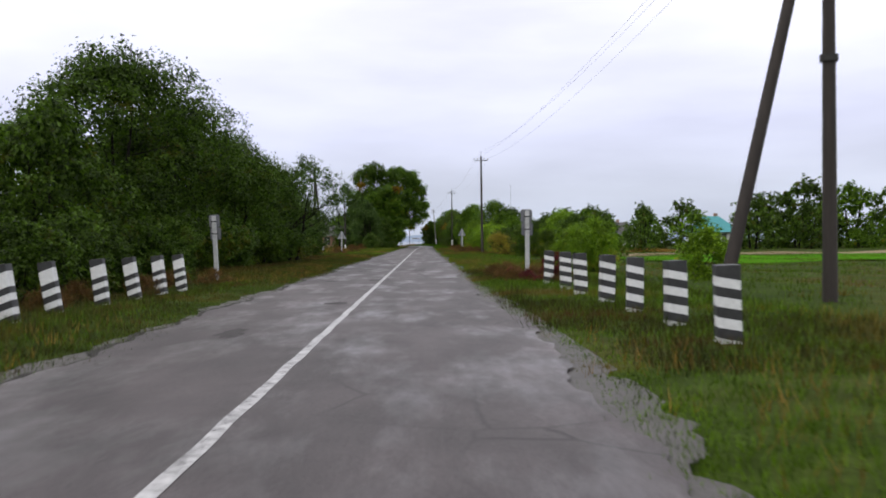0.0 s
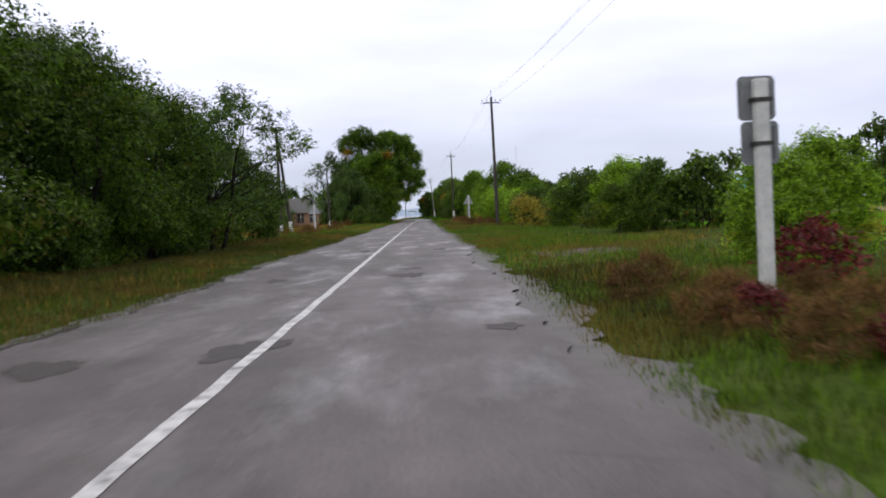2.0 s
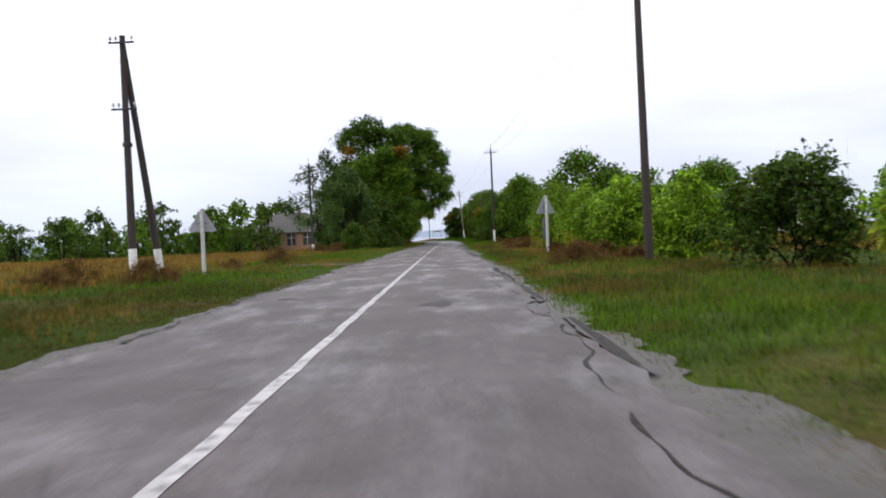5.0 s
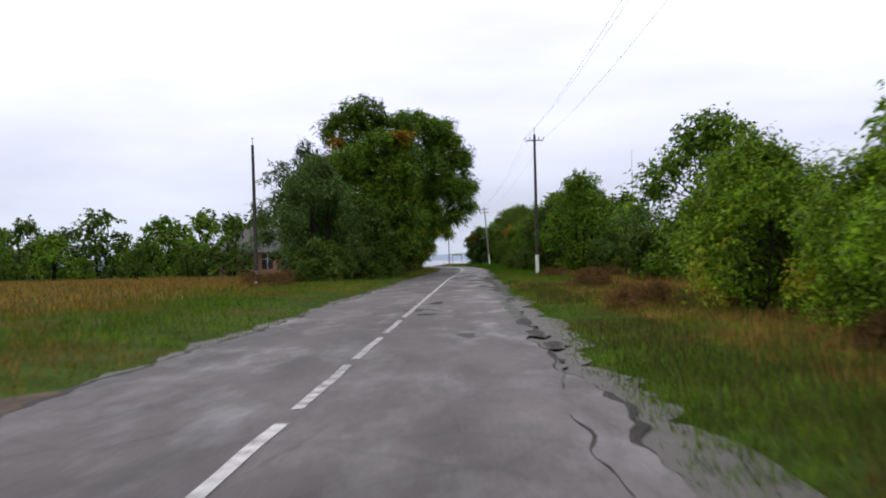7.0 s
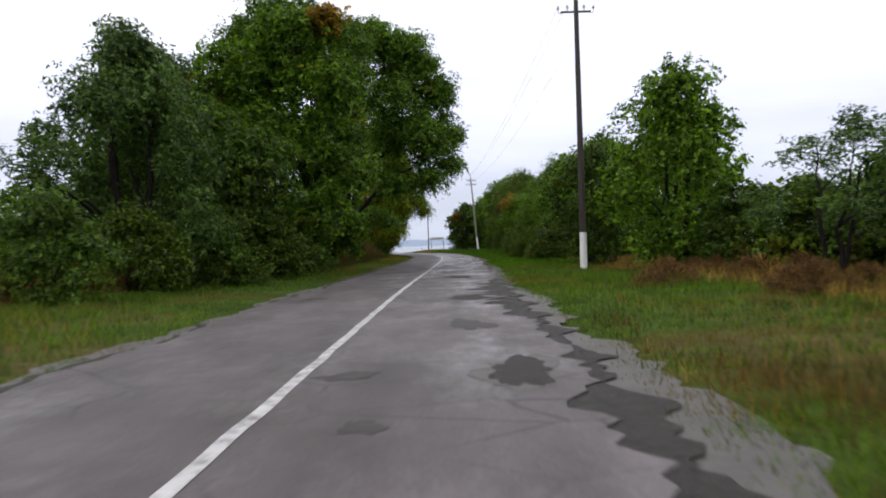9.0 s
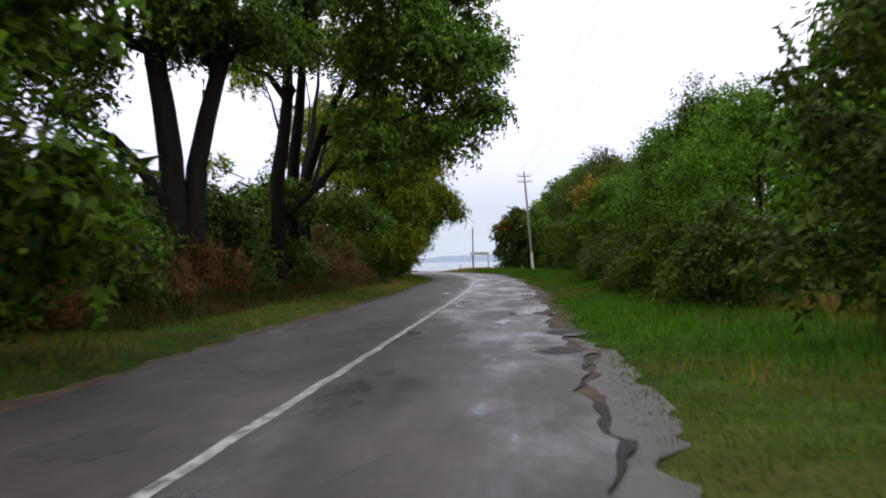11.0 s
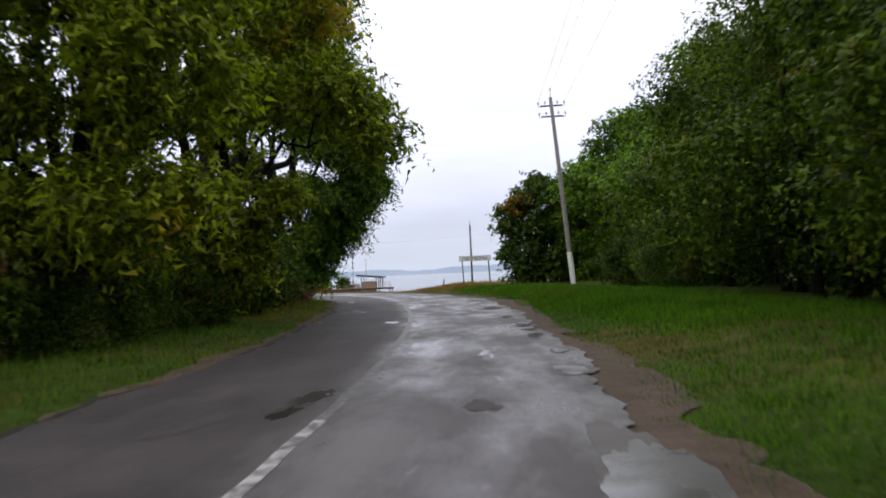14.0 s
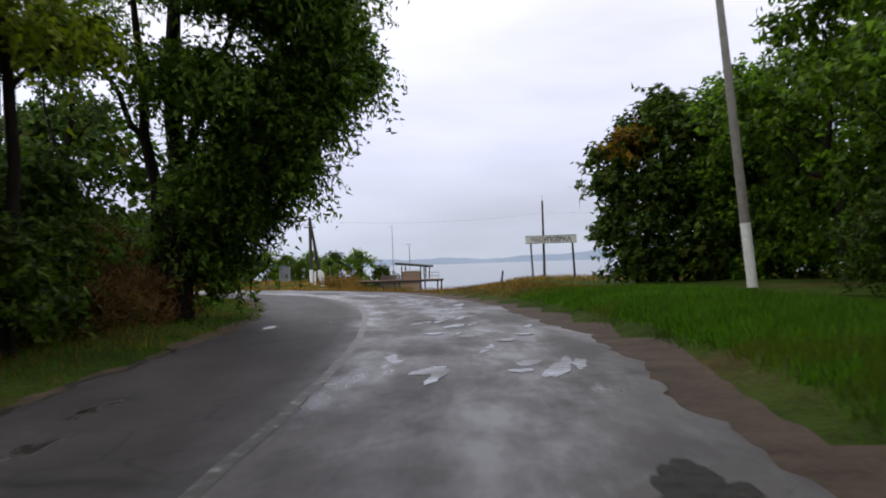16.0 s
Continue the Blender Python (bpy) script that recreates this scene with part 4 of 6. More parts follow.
def lobed_tree(name, label, x, y, stems, lobes, mat, leaf=(0.23, 0.115), clump=0.9, fill=1.0, per=170, droop=0.5, seed=1, twigs=5, autumn=()):
    """A tree of its own shape. stems: (foot dx, dy, tip dx, dy, height, radius, height of the fork); lobes: centre and half sizes of
    the rounded masses of the crown, about the foot; autumn: lobes whose leaves have turned."""
    rng = np.random.default_rng(seed)
    ob = thing(name, label, "tree", x, y, -0.1, 0, "tall trees of the wood")
    runs = []
    for fx, fy, tx, ty, h, r, fork in stems:
        a, b = np.array([fx, fy, -0.3]), np.array([tx, ty, h])
        t = np.linspace(0, 1, 11)[:, None]
        bend = np.clip((t * h - fork) / (h - fork), 0, 1)
        p = a * (1 - t) + (a + (b - a) * (0, 0, 1)) * t + (b - a) * (1, 1, 0) * bend ** 1.15
        p[1:-1, :2] += np.cumsum(rng.normal(0, 0.036 * h ** 0.5, (9, 2)), 0) * 0.8
        runs.append((p, r * np.array([1.35, 1.02, 0.95, 0.88, 0.8, 0.7, 0.58, 0.45, 0.32, 0.2, 0.08])))
    nodes, girth = np.concatenate([p for p, _ in runs]), np.concatenate([g for _, g in runs])
    big = max(q[5] for q in stems)

    def branch(c, low, share, sag):
        """A limb from the wood below to the place c."""
        nonlocal nodes, girth
        flat = np.hypot(*(nodes[:, :2] - c[:2]).T)
        gap = np.abs(c[2] - low * flat - nodes[:, 2]) + 0.35 * flat
        gap[(nodes[:, 2] < 1.6) | (girth < 0.012)] += 60
        k = int(gap.argmin())
        q = limb(rng, nodes[k], c, sag, 7)
        q[1:-1] += rng.normal(0, 0.03 * np.linalg.norm(c - nodes[k]), (5, 3))
        g = np.maximum(min(girth[k] * 0.7, big * share) * np.array([1, 0.9, 0.76, 0.6, 0.45, 0.3, 0.12]), 0.007)
        runs.append((q, g))
        nodes, girth = np.concatenate([nodes, q[1:]]), np.concatenate([girth, g[1:]])

    sets = []
    for k, (lx, ly, lz, rx, ry, rz) in enumerate(list(lobes) + list(autumn)):
        c, size = np.array([lx, ly, lz]), np.array([rx, ry, rz])
        branch(c - (0, 0, 0.3 * rz), 0.8, 0.45, 0.10)
        n = max(5, int(fill * 6.0 * (rx * ry + rx * rz + ry * rz) / 3 / clump ** 2))
        d = rng.normal(0, 1, (n, 3))
        d[:, 2] += 0.15
        d /= np.linalg.norm(d, axis=1, keepdims=True)
        at = c + d * size * rng.uniform(0.45, 1.0, (n, 1)) ** 0.6 - d * clump * 0.55
        at[:, 2] = np.maximum(at[:, 2], 0.5)
        for q in at[rng.permutation(n)[:twigs]]:
            branch(q, 0.5, 0.16, 0.06)
        sets.append((k >= len(lobes), at))
    tv, tf = tubes(runs, 8)
    child("trunk", mesh_arrays("trunk", tv, tf, M_bark, True), ob)
    for turned, part_name, m, note in ((False, "crown", mat, ""), (True, "autumn_clump", M_leaf_turned, "orange autumn leaves")):
        at = [q for f, q in sets if f == turned]
        if at:
            p, d = crown_points(rng, np.concatenate(at), per, clump, droop, 7)
            p[:, 2] = np.maximum(p[:, 2], 0.05)
            lv, lf = leaves(rng, p, d, leaf[0], leaf[1], droop)
            child(part_name, mesh_arrays(part_name, lv, lf, m), ob, note)
    return ob


# the two great locusts whose crowns arch over the road
lobed_tree("locust_tree", "great locust with two thick dark stems and a domed crown", -8.9, 209.5,
           [(-0.65, 0, -2.6, 0.5, 16.5, 0.46, 3.6), (-0.05, 0.2, 2.4, 0.8, 15.5, 0.38, 3.4)],
           [(-3.8, 1.5, 15.0, 3.4, 3.8, 3.0), (-1.9, 0.5, 16.8, 3.0, 3.4, 2.3), (-4.6, -0.5, 11.2, 2.5, 3.0, 1.8), (1.0, 2.5, 15.2, 3.0, 3.0, 2.5),
            (-2.1, -3.2, 11.6, 2.6, 2.6, 1.9), (1.9, -1.5, 12.2, 2.4, 2.6, 2.0), (-5.6, -2.4, 7.9, 1.5, 1.6, 0.9), (-3.2, -1.5, 6.2, 1.3, 1.3, 0.6), (-3.6, -2.8, 9.6, 2.2, 2.2, 1.2), (0.6, -1.8, 9.2, 2.2, 2.2, 1.3), (-6.6, 0.5, 9.4, 1.8, 2.0, 1.2), (-3.6, -0.6, 8.0, 2.0, 1.9, 1.0), (2.2, 0.4, 8.6, 1.7, 1.7, 0.9), (-0.6, 1.6, 8.8, 1.8, 1.8, 1.0), (-4.4, -3.6, 6.6, 1.1, 1.2, 0.5)],
           M_leaf_locust, seed=71, autumn=[(-4.8, -1.6, 13.6, 1.0, 1.0, 0.7)])
lobed_tree("locust_tree", "great locust with a forked stem and boughs arching over the road", -7.7, 217.2,
           [(-0.52, 0.6, 0.7, 0.8, 16.0, 0.33, 2.2), (-0.8, 3.2, 0.2, 2.6, 15.5, 0.32, 3.0), (-0.7, 3.3, 4.4, 1.6, 13.0, 0.27, 3.6)],
           [(1.7, 0, 15.6, 3.1, 3.3, 2.6), (4.6, 1, 13.9, 2.8, 3.0, 2.4), (6.3, 1.6, 11.2, 2.2, 2.8, 2.2), (6.5, 0.8, 8.0, 2.1, 2.8, 2.1), (5.6, 0.3, 6.2, 1.9, 2.2, 1.3),
            (3.2, 1.8, 9.8, 2.5, 2.8, 2.2), (-0.6, 3.6, 13.0, 2.9, 2.9, 2.3), (1.1, 3.3, 3.7, 1.7, 1.6, 0.7), (-0.9, 2.6, 4.4, 1.5, 1.5, 0.7), (2.2, 4.4, 3.2, 1.4, 1.4, 0.6), (-2.6, 1.5, 10.5, 1.8, 2.0, 1.2), (3.6, -0.6, 5.6, 1.8, 2.0, 1.2), (5.2, -0.6, 9.8, 2.2, 2.4, 1.9), (3.4, -1.2, 12.0, 2.4, 2.6, 2.0), (0.4, -0.8, 9.6, 1.9, 2.0, 1.2), (3.0, 1.5, 7.0, 1.8, 2.2, 1.3),
            (1.2, 0, 17.2, 2.6, 2.4, 1.5), (4.2, 0.6, 16.3, 2.2, 2.4, 1.5), (2.4, -0.5, 16.4, 2.5, 2.6, 1.8), (5.0, 0.6, 14.8, 2.5, 2.8, 1.6), (7.0, 1.2, 13.2, 1.5, 2.0, 1.9), (7.8, 0.6, 7.2, 0.9, 1.1, 0.8), (7.9, 1.0, 9.6, 1.0, 1.4, 1.2)],
           M_leaf_locust, seed=72)
lobed_tree("roadside_tree", "round green tree with some orange leaves, leafy to the ground", -7.8, 190.5,
           [(0, 0, 0.3, 0, 11, 0.2, 1.5), (0.3, 0.2, 1.6, 0.5, 9, 0.13, 1.0)],
           [(0.5, -0.5, 10.6, 2.7, 2.8, 2.0), (2.0, -1.2, 8.2, 2.0, 2.4, 1.9), (-1.9, -0.5, 9.4, 2.4, 2.6, 2.0), (2.2, 0.5, 5.0, 2.0, 2.4, 1.9), (-0.6, -1.6, 6.2, 2.6, 2.4, 2.0),
            (1.4, -1.5, 3.0, 2.1, 2.2, 1.8), (-2.4, 0, 5.5, 2.2, 2.4, 2.0), (-1.0, -1.5, 2.4, 2.0, 2.0, 1.6), (2.4, 2.5, 2.2, 1.6, 2.0, 1.5)],
           M_leaf, (0.24, 0.15), 0.85, 1.0, 150, 0.3, 73, autumn=[(2.2, -1.7, 11.6, 1.1, 0.9, 0.8)])
lobed_tree("roadside_tree", "green hedge tree with a patch of orange leaves", 6.5, 229.6, [(0, 0, 0.2, 0, 5.4, 0.12, 1.0), (0.2, 0, -1.0, 0.3, 4.6, 0.08, 0.8)],
           [(0, 0, 4.6, 1.9, 1.9, 1.1), (-1.2, -0.2, 3.6, 1.3, 1.6, 1.2), (1.2, 0.2, 3.6, 1.5, 1.7, 1.3), (-1.0, -0.4, 1.9, 1.3, 1.5, 1.2), (0.8, -0.8, 1.9, 1.5, 1.4, 1.2)],
           M_leaf, (0.115, 0.075), 0.7, 0.95, 300, 0.3, 111, 4, autumn=[(-1.5, 0.6, 4.7, 0.9, 0.9, 0.8)])
lobed_tree("roadside_tree", "round dark green tree with some orange leaves by the shore", 2.0, 292.0, [(0, 0, 0.1, 0, 7.2, 0.16, 1.2), (0.2, 0.1, 1.6, 0.3, 6.4, 0.1, 1.0)],
           [(-0.2, 0, 5.8, 2.2, 2.2, 1.9), (-1.9, 0, 4.6, 1.5, 1.8, 1.6), (1.6, 0.5, 5.9, 1.9, 2.1, 1.8), (-1.3, -0.4, 2.2, 1.9, 1.9, 1.9), (1.2, -0.5, 2.2, 2.0, 1.9, 1.9), (2.8, 0.6, 4.0, 1.6, 1.8, 1.7), (-1.4, -0.6, 1.0, 1.7, 1.3, 1.0), (1.4, -0.6, 1.0, 1.8, 1.3, 1.0), (3.2, 0.2, 2.0, 1.5, 1.5, 1.6), (-0.2, -0.6, 3.8, 1.6, 1.6, 1.4), (1.4, -0.4, 3.8, 1.5, 1.6, 1.3)],
           M_leaf_dark, (0.22, 0.15), 0.8, 1.0, 150, 0.3, 112, 4, autumn=[(-1.7, -1.2, 5.5, 0.9, 0.8, 0.7)])
# a half-bare tree and slender stems with creepers behind it
lobed_tree("bare_tree", "dark tree with spreading half-bare boughs", -9.9, 229.3,
           [(0, 0, 1.0, 1.0, 13.5, 0.27, 4.2), (0.1, 0.1, -2.6, 0.3, 12.5, 0.16, 4.6), (0.1, 0.2, 3.4, 1.6, 12.0, 0.17, 4.4), (0, 0.2, -0.8, 2.0, 12.5, 0.12, 5.0)],
           [(0.5, 2, 13.2, 2.6, 2.6, 1.6), (2.9, 2.6, 12.6, 2.0, 2.2, 1.5), (-3.0, 1, 11.6, 1.8, 2.0, 1.2), (-4.0, -1, 6.6, 1.3, 1.3, 0.5), (1.8, 4.0, 9.6, 1.6, 1.8, 0.9)],
           M_leaf_olive, (0.24, 0.11), 0.8, 0.55, 110, 0.6, 74, 12)
for x, y, h, tx, sd in ((-10.9, 240.2, 11.5, 1.6, 1), (-11.8, 243.0, 12.5, 1.0, 2), (-10.3, 244.2, 12.0, 1.3, 3), (-12.6, 238.0, 11.0, 1.2, 4), (-13.4, 245.5, 12.0, 0.8, 5)):
    lobed_tree("slender_tree", "slender dark stem with a thin drooping crown", x, y, [(0, 0, tx, 0.6, h, 0.12, 2.0), (0.2, 0.1, tx - 1.5, 0.2, h - 1.5, 0.08, 3.5)],
               [(tx, 0.5, h - 0.8, 1.8, 2.0, 1.3), (tx - 1.2, 0.2, h - 3.2, 1.3, 1.5, 0.8), (tx + 0.4, -0.4, h - 4.6, 1.1, 1.2, 0.6)],
               M_leaf_olive, (0.24, 0.11), 0.75, 0.7, 80, 0.7, 80 + sd, 6)
# the leafy locusts on the inside of the bend
lobed_tree("locust_tree", "leafy locust with olive foliage drooping to the verge", -8.6, 248.4,
           [(0, 0, 0.4, 0.2, 12.5, 0.24, 2.5), (-0.3, 0.3, -1.8, 0.5, 11, 0.17, 2.0)],
           [(0.5, 0, 11.0, 3.2, 3.0, 2.3), (2.5, -0.4, 8.6, 2.3, 2.8, 2.1), (-2.0, -0.4, 8.6, 2.4, 2.8, 2.2), (2.3, -0.8, 5.6, 2.3, 2.5, 1.9), (-1.2, -1.2, 5.2, 2.2, 2.4, 1.7),
            (0.4, 0.2, 13.0, 2.5, 2.5, 1.6), (1.7, -1.0, 3.0, 1.9, 2.1, 1.4), (-1.0, -0.5, 2.5, 1.9, 2.0, 1.4), (-3.4, 0.6, 5.6, 1.9, 2.2, 1.5), (-2.8, 0.2, 11.2, 2.2, 2.4, 1.7), (0.6, -0.6, 7.2, 2.0, 2.2, 1.5)],
           M_leaf_olive, (0.22, 0.11), 0.85, 1.0, 170, 0.6, 76)
lobed_tree("locust_tree", "leafy locust with a long low bough over the road's edge", -8.3, 256.2,
           [(0, 0, 1.0, 0.2, 11.5, 0.25, 2.5), (0.2, 0.2, -1.6, 0.6, 12, 0.18, 2.2)],
           [(2.3, 0, 9.0, 2.2, 2.8, 1.9), (3.5, 0, 6.4, 2.0, 2.3, 1.4), (4.8, -0.2, 5.2, 1.2, 1.5, 0.8), (0.8, 0.8, 11.2, 2.7, 2.9, 2.0), (0.3, -0.2, 6.4, 2.2, 2.4, 1.7),
            (1.7, -0.6, 3.4, 1.7, 2.0, 1.3), (-2.4, 1.0, 9.2, 2.0, 2.4, 1.6), (-3.0, 0.4, 6.0, 2.0, 2.2, 1.4), (-1.6, -0.4, 3.2, 1.9, 2.0, 1.4), (0.6, -0.4, 1.8, 1.7, 1.8, 1.2)],
           M_leaf_olive, (0.22, 0.11), 0.85, 1.0, 170, 0.6, 77)
lobed_tree("locust_tree", "thick-stemmed locust forking low under a high crown", -10.6, 264.0,
           [(0, 0, -1.8, 0.6, 14.5, 0.36, 3.6), (0.3, 0.1, 2.0, 0.6, 14.0, 0.33, 3.4), (0.2, 0.3, 4.2, 1.2, 10.5, 0.16, 4.4)],
           [(1.5, 0.5, 13.4, 3.4, 3.4, 2.4), (-2.0, 1.5, 13.2, 2.8, 3.0, 2.0), (3.6, 0.6, 10.4, 2.2, 2.4, 1.8), (4.2, 1.0, 7.6, 1.8, 2.1, 1.4), (-4.0, -0.5, 9.6, 1.9, 2.0, 1.2), (1.2, 2.4, 9.6, 1.9, 2.0, 1.2), (-4.6, 0.6, 6.6, 1.6, 1.6, 0.9), (2.4, -0.6, 8.2, 1.8, 1.9, 1.1), (3.4, 0.2, 12.0, 2.4, 2.6, 1.8), (-0.6, -1.2, 10.8, 2.0, 2.0, 1.2)],
           M_leaf_locust, (0.20, 0.10), 0.85, 1.0, 190, 0.6, 78, 7)
lobed_tree("slender_tree", "crooked slender stem under the locusts", -9.7, 268.4, [(0, 0, 0.6, 0.6, 12, 0.17, 3.0), (0.1, 0.1, -1.6, 0.8, 10.5, 0.11, 3.6)],
           [(0.6, 0.6, 11.4, 2.0, 2.2, 1.5), (-1.5, 1.0, 9.6, 1.4, 1.6, 0.9), (1.4, 0.4, 8.0, 1.2, 1.4, 0.7), (-1.2, 0.8, 6.2, 1.6, 1.6, 1.1), (0.8, 0.6, 5.0, 1.2, 1.3, 0.8)], M_leaf_olive, (0.19, 0.09), 0.8, 0.8, 150, 0.6, 91, 8)
lobed_tree("locust_tree", "dark locust at the bend with a broad drooping crown", -10.9, 277.2,
           [(0, 0, 0.2, 0.4, 13.0, 0.29, 4.0), (-0.6, 0.4, -1.8, 0.8, 12.0, 0.17, 3.0), (0.2, 0.2, 2.6, 0.6, 10.0, 0.17, 3.6)],
           [(2.1, 0.8, 9.8, 2.6, 2.9, 2.2), (3.5, 0.8, 6.8, 1.7, 2.3, 1.4), (2.2, -0.2, 5.4, 1.8, 2.2, 1.3), (0.9, 0.4, 3.2, 1.5, 2.0, 1.4), (0.4, 1.8, 12.2, 3.2, 3.3, 2.2),
            (-2.4, 0.8, 10.4, 2.2, 2.6, 1.6), (0.8, 0.8, 1.6, 1.2, 1.6, 1.1), (1.2, -1.4, 8.2, 1.9, 2.0, 1.4), (2.8, -0.8, 7.8, 1.8, 2.2, 1.3), (0.6, -0.2, 5.8, 1.7, 1.8, 1.1),
            (0.2, -1.0, 10.2, 2.2, 2.2, 1.5), (-2.6, -0.4, 7.0, 1.7, 1.8, 1.0), (0.1, 0.8, 2.6, 1.4, 1.8, 1.4), (2.6, 0.6, 5.0, 1.6, 2.0, 1.1), (1.7, 0.4, 4.0, 1.4, 1.8, 1.1), (3.8, 0.4, 8.4, 1.4, 2.0, 1.4), (4.0, 0.5, 5.7, 1.2, 1.6, 0.9), (3.4, 0.4, 4.7, 1.1, 1.5, 0.9), (2.5, 0.4, 3.6, 1.1, 1.5, 0.9), (1.7, 0.4, 2.6, 1.1, 1.4, 0.8)],
           M_leaf_locust, (0.17, 0.09), 0.8, 1.25, 240, 0.6, 79, 7, autumn=[(2.9, -0.6, 10.6, 1.4, 1.0, 0.9)])
for x, y, h, sd in ((-15.8, 271.0, 13.0, 1), (-17.5, 284.0, 11.0, 2), (-18.5, 262.0, 12.0, 3)):
    lobed_tree("slender_tree", "half-bare tree with a thin grey-green crown", x, y, [(0, 0, 0.8, 0.3, h, 0.15, 3.0), (0.1, 0, -1.2, 0.4, h - 1, 0.1, 3.5)],
               [(0.7, 0.2, h - 1, 2.0, 2.0, 1.4), (-1.2, 0.3, h - 3, 1.5, 1.6, 1.0), (1.3, -0.3, h - 4.5, 1.3, 1.4, 0.8)], M_leaf_grey, (0.22, 0.10), 0.8, 0.6, 70, 0.5, 95 + sd, 8)

row([K_bush[1], K_bush[1], K_bush[2]], [(-8.8, 202, 0.8), (-9.3, 215, 0.85), (-8.8, 219, 0.8), (-9.2, 252.5, 0.7), (-8.9, 247.5, 0.7), (-9.0, 250, 0.95), (-9.2, 255, 0.9),
             (-9.8, 261, 0.95), (-10.6, 267, 1.0), (-12.2, 272, 1.0), (-13.0, 276, 0.9), (-14.6, 281, 0.9), (-16, 276, 1.2), (-17.6, 286, 1.1), (-19, 280, 1.3), (-15, 266, 1.3), (-13, 207, 1.0), (-14.5, 203, 1.2), (-16, 209, 1.3), (-15, 215, 1.25), (-18, 218, 1.4), (-15.5, 226, 1.2), (-19, 228, 1.4), (-14.5, 233, 1.2), (-11.8, 217, 1.1), (-13.5, 222, 1.25), (-12.6, 226.5, 1.1), (-10.2, 206, 1.05), (-15, 256, 1.1), (-20, 268, 1.3)],
    "undergrowth_bush", "dark green undergrowth bush beneath tall trees", "bush", "undergrowth on the left")

for x, y, s0 in ((-10.6, 238.5, 1.05), (-12.0, 243, 1.05), (-10.4, 246, 1.0), (-13.2, 248.5, 1.0), (-9.4, 242.0, 0.6)):
    plant(K_brown, "withered_bush", "withered red-brown bush overgrown with creepers", "bush", x, y, -0.05, 40 * y, s0, None, "undergrowth on the left")

row([K_bush[1]], [(-10.8, 200, 1.15), (-9.8, 204, 1.05), (-11.5, 208.5, 1.25), (-9.6, 213, 1.1), (-12.0, 214, 1.3), (-10.2, 218, 1.15), (-12.6, 220, 1.3), (-9.8, 226, 1.0),
                  (-12.4, 229.5, 1.2), (-13, 236, 1.1), (-14.6, 238, 1.2), (-17, 240, 1.3), (-17.5, 222, 1.4)],
    "undergrowth_bush", "tall dark green bush in deep shade under locusts", "bush", "undergrowth on the left")

# dark leaves in place of olive ones paint in the shade of the crowns
for x, y, sd, k in ((-10.4, 270.6, 1, 1.0), (-12.8, 273.0, 2, 1.15), (-8.6, 262.2, 3, 0.85), (-14.6, 268.8, 4, 1.3), (-13.6, 260.5, 5, 1.2), (-16.4, 275.5, 6, 1.4)):
    lobed_tree("young_locust", "young locust, leafy to the ground, its green darkened for crown shade", x, y, [(0, 0, 0.2, 0.1, 3.6 * k, 0.05, 0.6), (0.1, 0, -0.5, 0.2, 3.0 * k, 0.04, 0.5)],
               [(0.1, 0, 2.8 * k, 1.2 * k, 1.2 * k, 0.9 * k), (0.7 * k, -0.4, 1.7 * k, 1.1 * k, 1.1 * k, 0.9 * k), (-0.7 * k, -0.2, 1.6 * k, 1.1 * k, 1.1 * k, 0.9 * k), (0.1, -0.6, 0.9 * k, 1.2 * k, 1.0 * k, 0.8 * k)],
               M_leaf_dark, (0.16, 0.085), 0.6, 0.8, 150, 0.5, 120 + sd, 4)
plant(K_thin, "sparse_tree", "tall half-bare tree with thin grey-brown leaves", "tree", -17.6, 207, -0.1, 70, 1.85)

row([K_tree[1]], [(-20.5, 289, 1.1), (-23.5, 281, 1.1), (-24, 270, 1.2), (-21.5, 275.5, 0.9)],
    "roadside_tree", "dark green tree behind the wood at the bend", "tree", "trees on the left")
row([K_tree[1]], [(-13.0, 231, 0.5), (-14, 240, 0.55), (-12.6, 250, 0.5), (-15, 234.5, 0.6)],
    "young_tree", "young dark green tree under the locusts", "tree", "undergrowth on the left")
row([K_bush[2]], [(-9.8, 240, 0.75), (-9.5, 244.5, 0.75), (-11.4, 240.5, 1.0)],
    "undergrowth_bush", "leafy green bush among withered creepers", "bush", "undergrowth on the left")

# far trees: round the left field, behind the right fields, by the lake
far = random.Random(9)
spots = [(-30 - 11 * k + far.uniform(-3, 3), 232 + 6 * k + far.uniform(-9, 9), far.uniform(0.75, 1.2)) for k in range(16)]
spots += [(-46, 214, 0.75), (-58, 216, 0.7), (-31, 252, 1.1), (-24, 262, 1.0), (-22, 285, 0.8), (-30, 290, 0.9)]
spots += [(15 + 8 * k + far.uniform(-2, 2), 175 - 2.4 * k + far.uniform(-12, 12), far.uniform(0.7, 1.15)) for k in range(20)]
spots += [(21 + 6 * k + far.uniform(-2, 2), 150 - 0.8 * k + far.uniform(-5, 5), far.uniform(0.5, 0.75)) for k in range(24)]
spots += [(-40 - 8 * k + far.uniform(-3, 3), 224 + 2 * k + far.uniform(-5, 5), far.uniform(0.55, 0.85)) for k in range(16)]
spots += [(-32 - 6.5 * k, 218 + 1.5 * k + far.uniform(-3, 3), far.uniform(0.32, 0.5)) for k in range(22)]
spots += [(18 + 5.5 * k, 138 + far.uniform(-4, 4), far.uniform(0.3, 0.5)) for k in range(24)]
spots += [(-20 - 3.6 * k, 251 + far.uniform(-2, 2), far.uniform(0.45, 0.75)) for k in range(16)]
